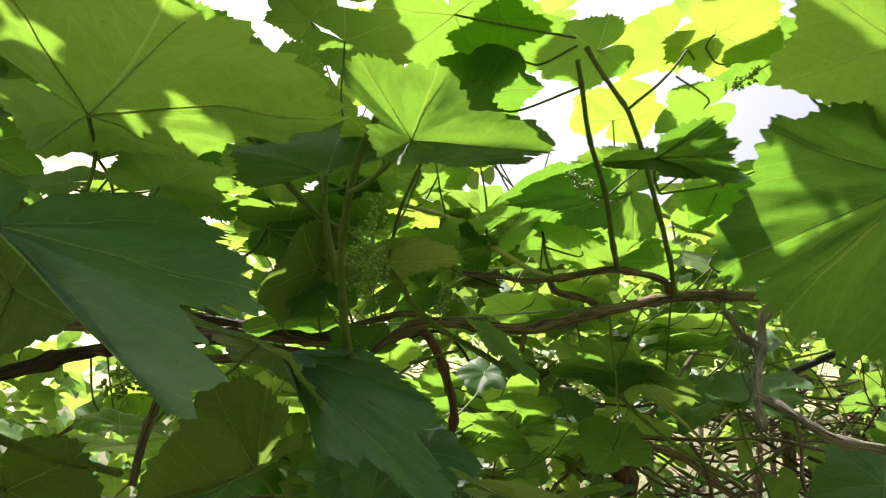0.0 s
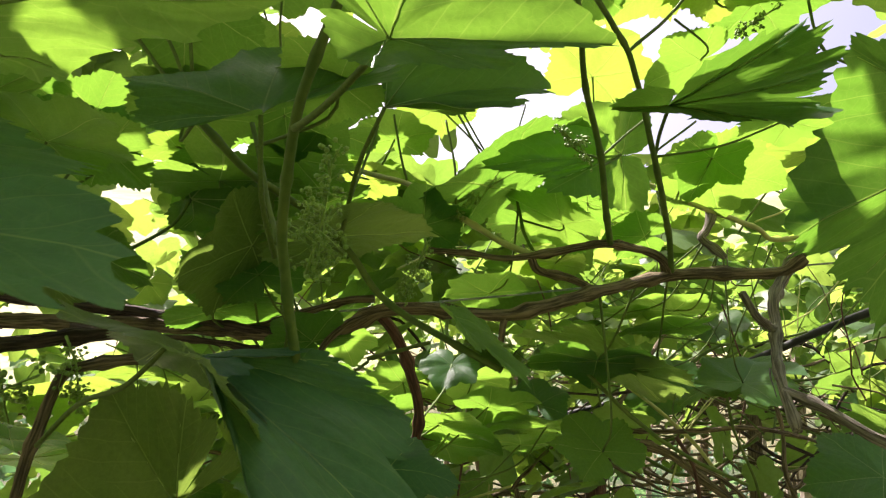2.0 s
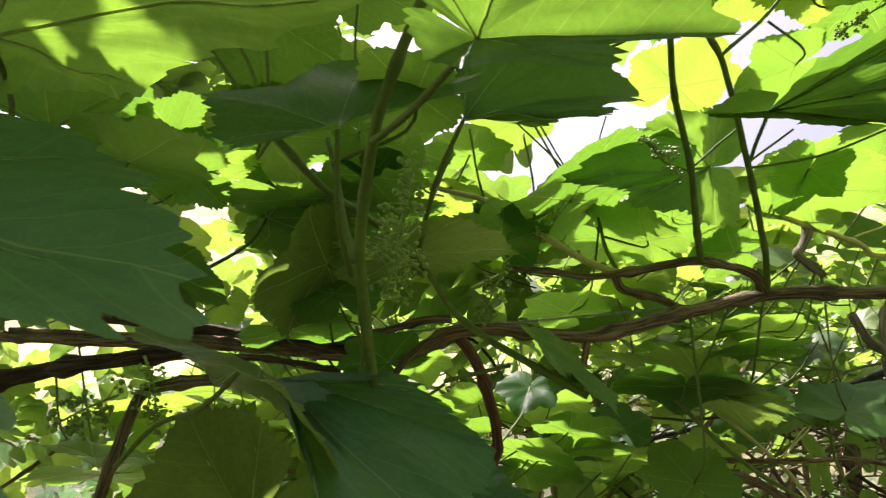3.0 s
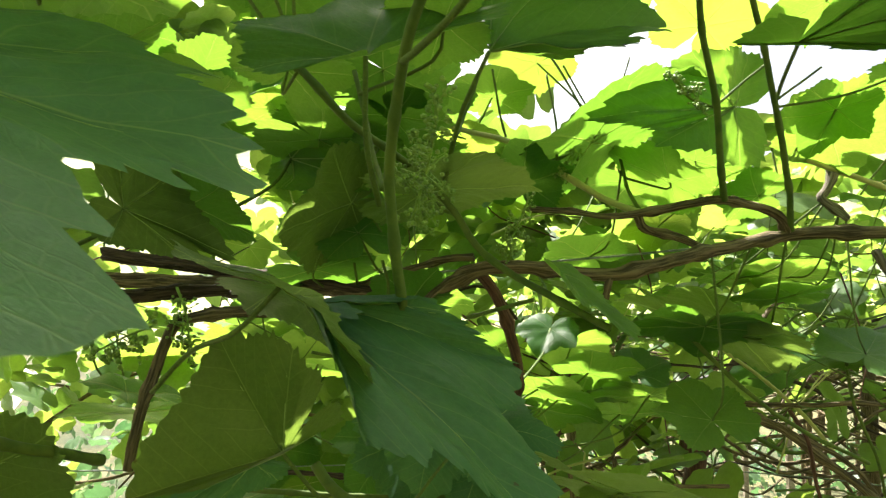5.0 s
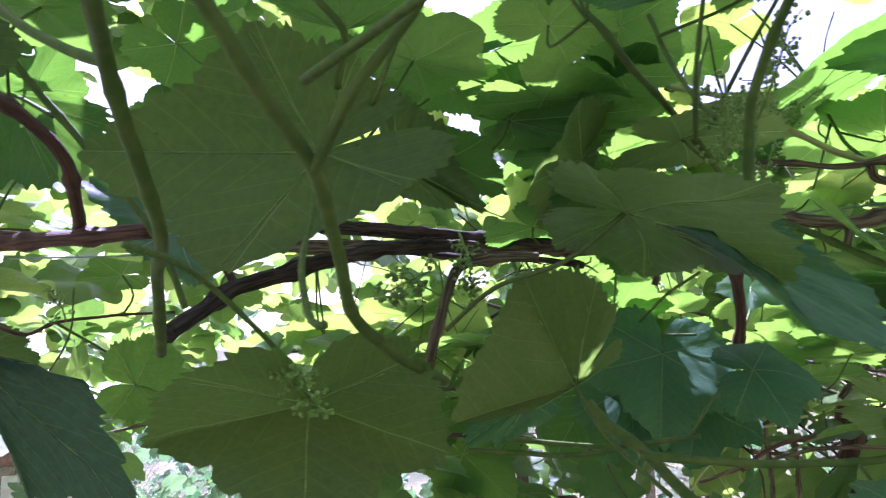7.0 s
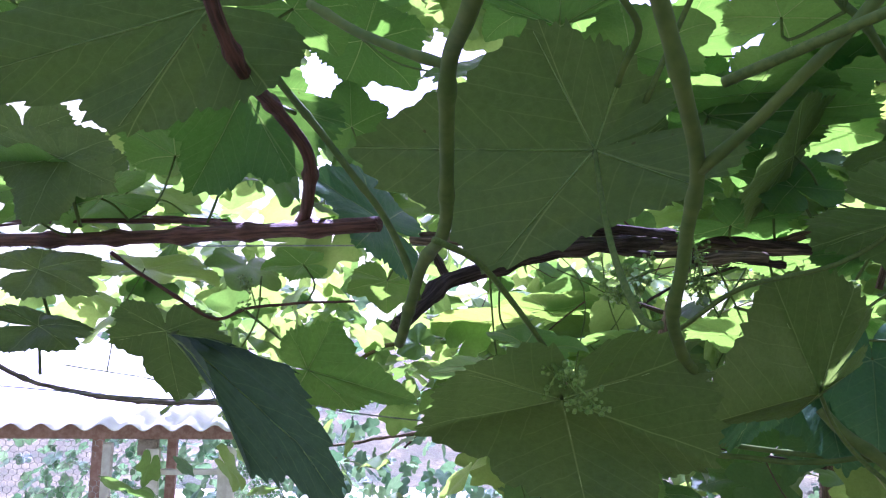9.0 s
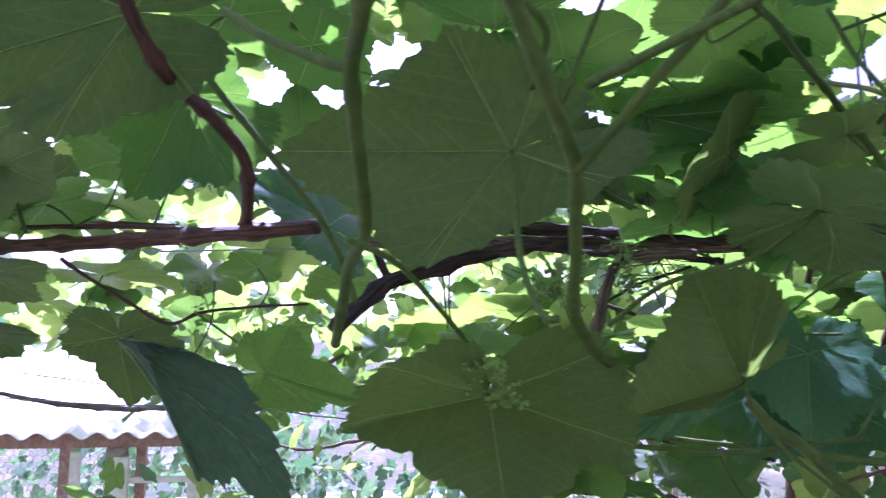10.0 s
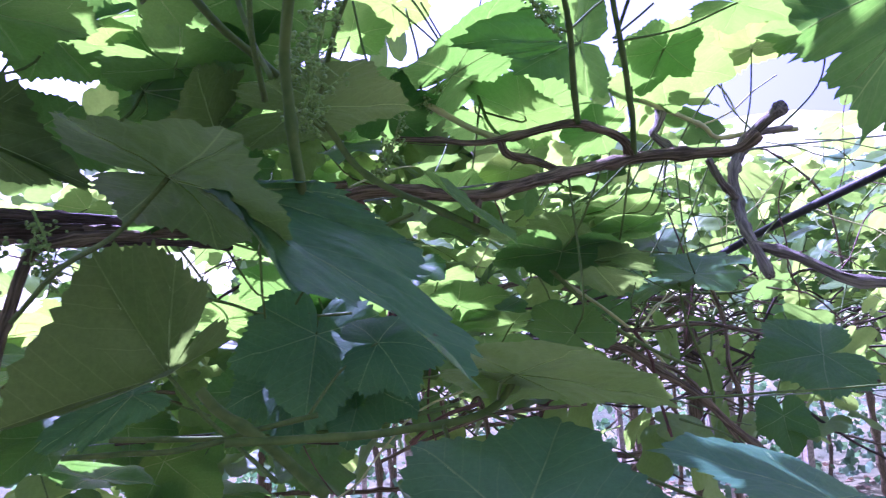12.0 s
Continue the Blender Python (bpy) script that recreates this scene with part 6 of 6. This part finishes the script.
def yard():
    # a ragged ground sheet added round the coop, pale to brighten it from below
    vs, n, rings = [], 72, 12
    for r in range(rings + 1):
        for k in range(n):
            a = 2 * math.pi * k / n
            reach = (2.6 + 0.9 * noise.noise((math.cos(a) * 1.5, math.sin(a) * 1.5, 4)) + 0.3 * noise.noise((math.cos(a) * 6, math.sin(a) * 6, 5))) * r / rings
            x, y = -3.0 + reach * math.cos(a), 5.2 + 1.2 * reach * math.sin(a)
            vs.append((x, y, ground_height(x, y) + (-0.03 if r == rings else 0.025 + 0.012 * noise.noise((x * 3, y * 3, 9)))))
    fs = [(r * n + k, r * n + (k + 1) % n, (r + 1) * n + (k + 1) % n, (r + 1) * n + k) for r in range(rings) for k in range(n)]
    tagged(mesh_object("yard", vs, fs, MAT_YARD), "ground sheet around the coop, pale to give its sun glare", "ground", kind="structure")


yard()


def shoot_thicket(x0, x1, y0, y1, seed, count):
    """A vine's thin green and yellowing side shoots and leaf stalks."""
    rr = random.Random(seed)
    cx, cy = (x0 + x1) / 2, (y0 + y1) / 2
    v = plant("grapevine", (cx, cy, ground_height(cx, cy)), "grapevine with many thin side shoots")
    for k in range(count):
        p = Vector((rr.uniform(x0, x1), rr.uniform(y0, y1), rr.uniform(1.72, 2.2)))
        d = Vector((rr.gauss(0, 0.8), rr.gauss(0, 0.5), rr.gauss(0.2, 0.8))).normalized()
        q = [p]
        for j in range(4):
            d = (d + Vector((rr.gauss(0, 0.25), rr.gauss(0, 0.25), rr.gauss(0.0, 0.25)))).normalized()
            q.append(q[-1] + d * rr.uniform(0.04, 0.10))
        r = rr.uniform(0.0010, 0.0021)
        mesh_object("shoot", *tube_data(smooth_line(q, 0.03), r, r * 0.6, 5, 0, 0.1, seed + k, 0.001), rr.choice((MAT_SHOOT, MAT_SHOOT, MAT_SHOOT_PALE, MAT_BARK_RED)), v)


shoot_thicket(0.15, 1.1, 1.15, 1.9, 81, 70)
shoot_thicket(0.9, 2.2, 1.4, 2.8, 82, 70)
shoot_thicket(-0.6, 0.2, 1.2, 2.0, 83, 40)
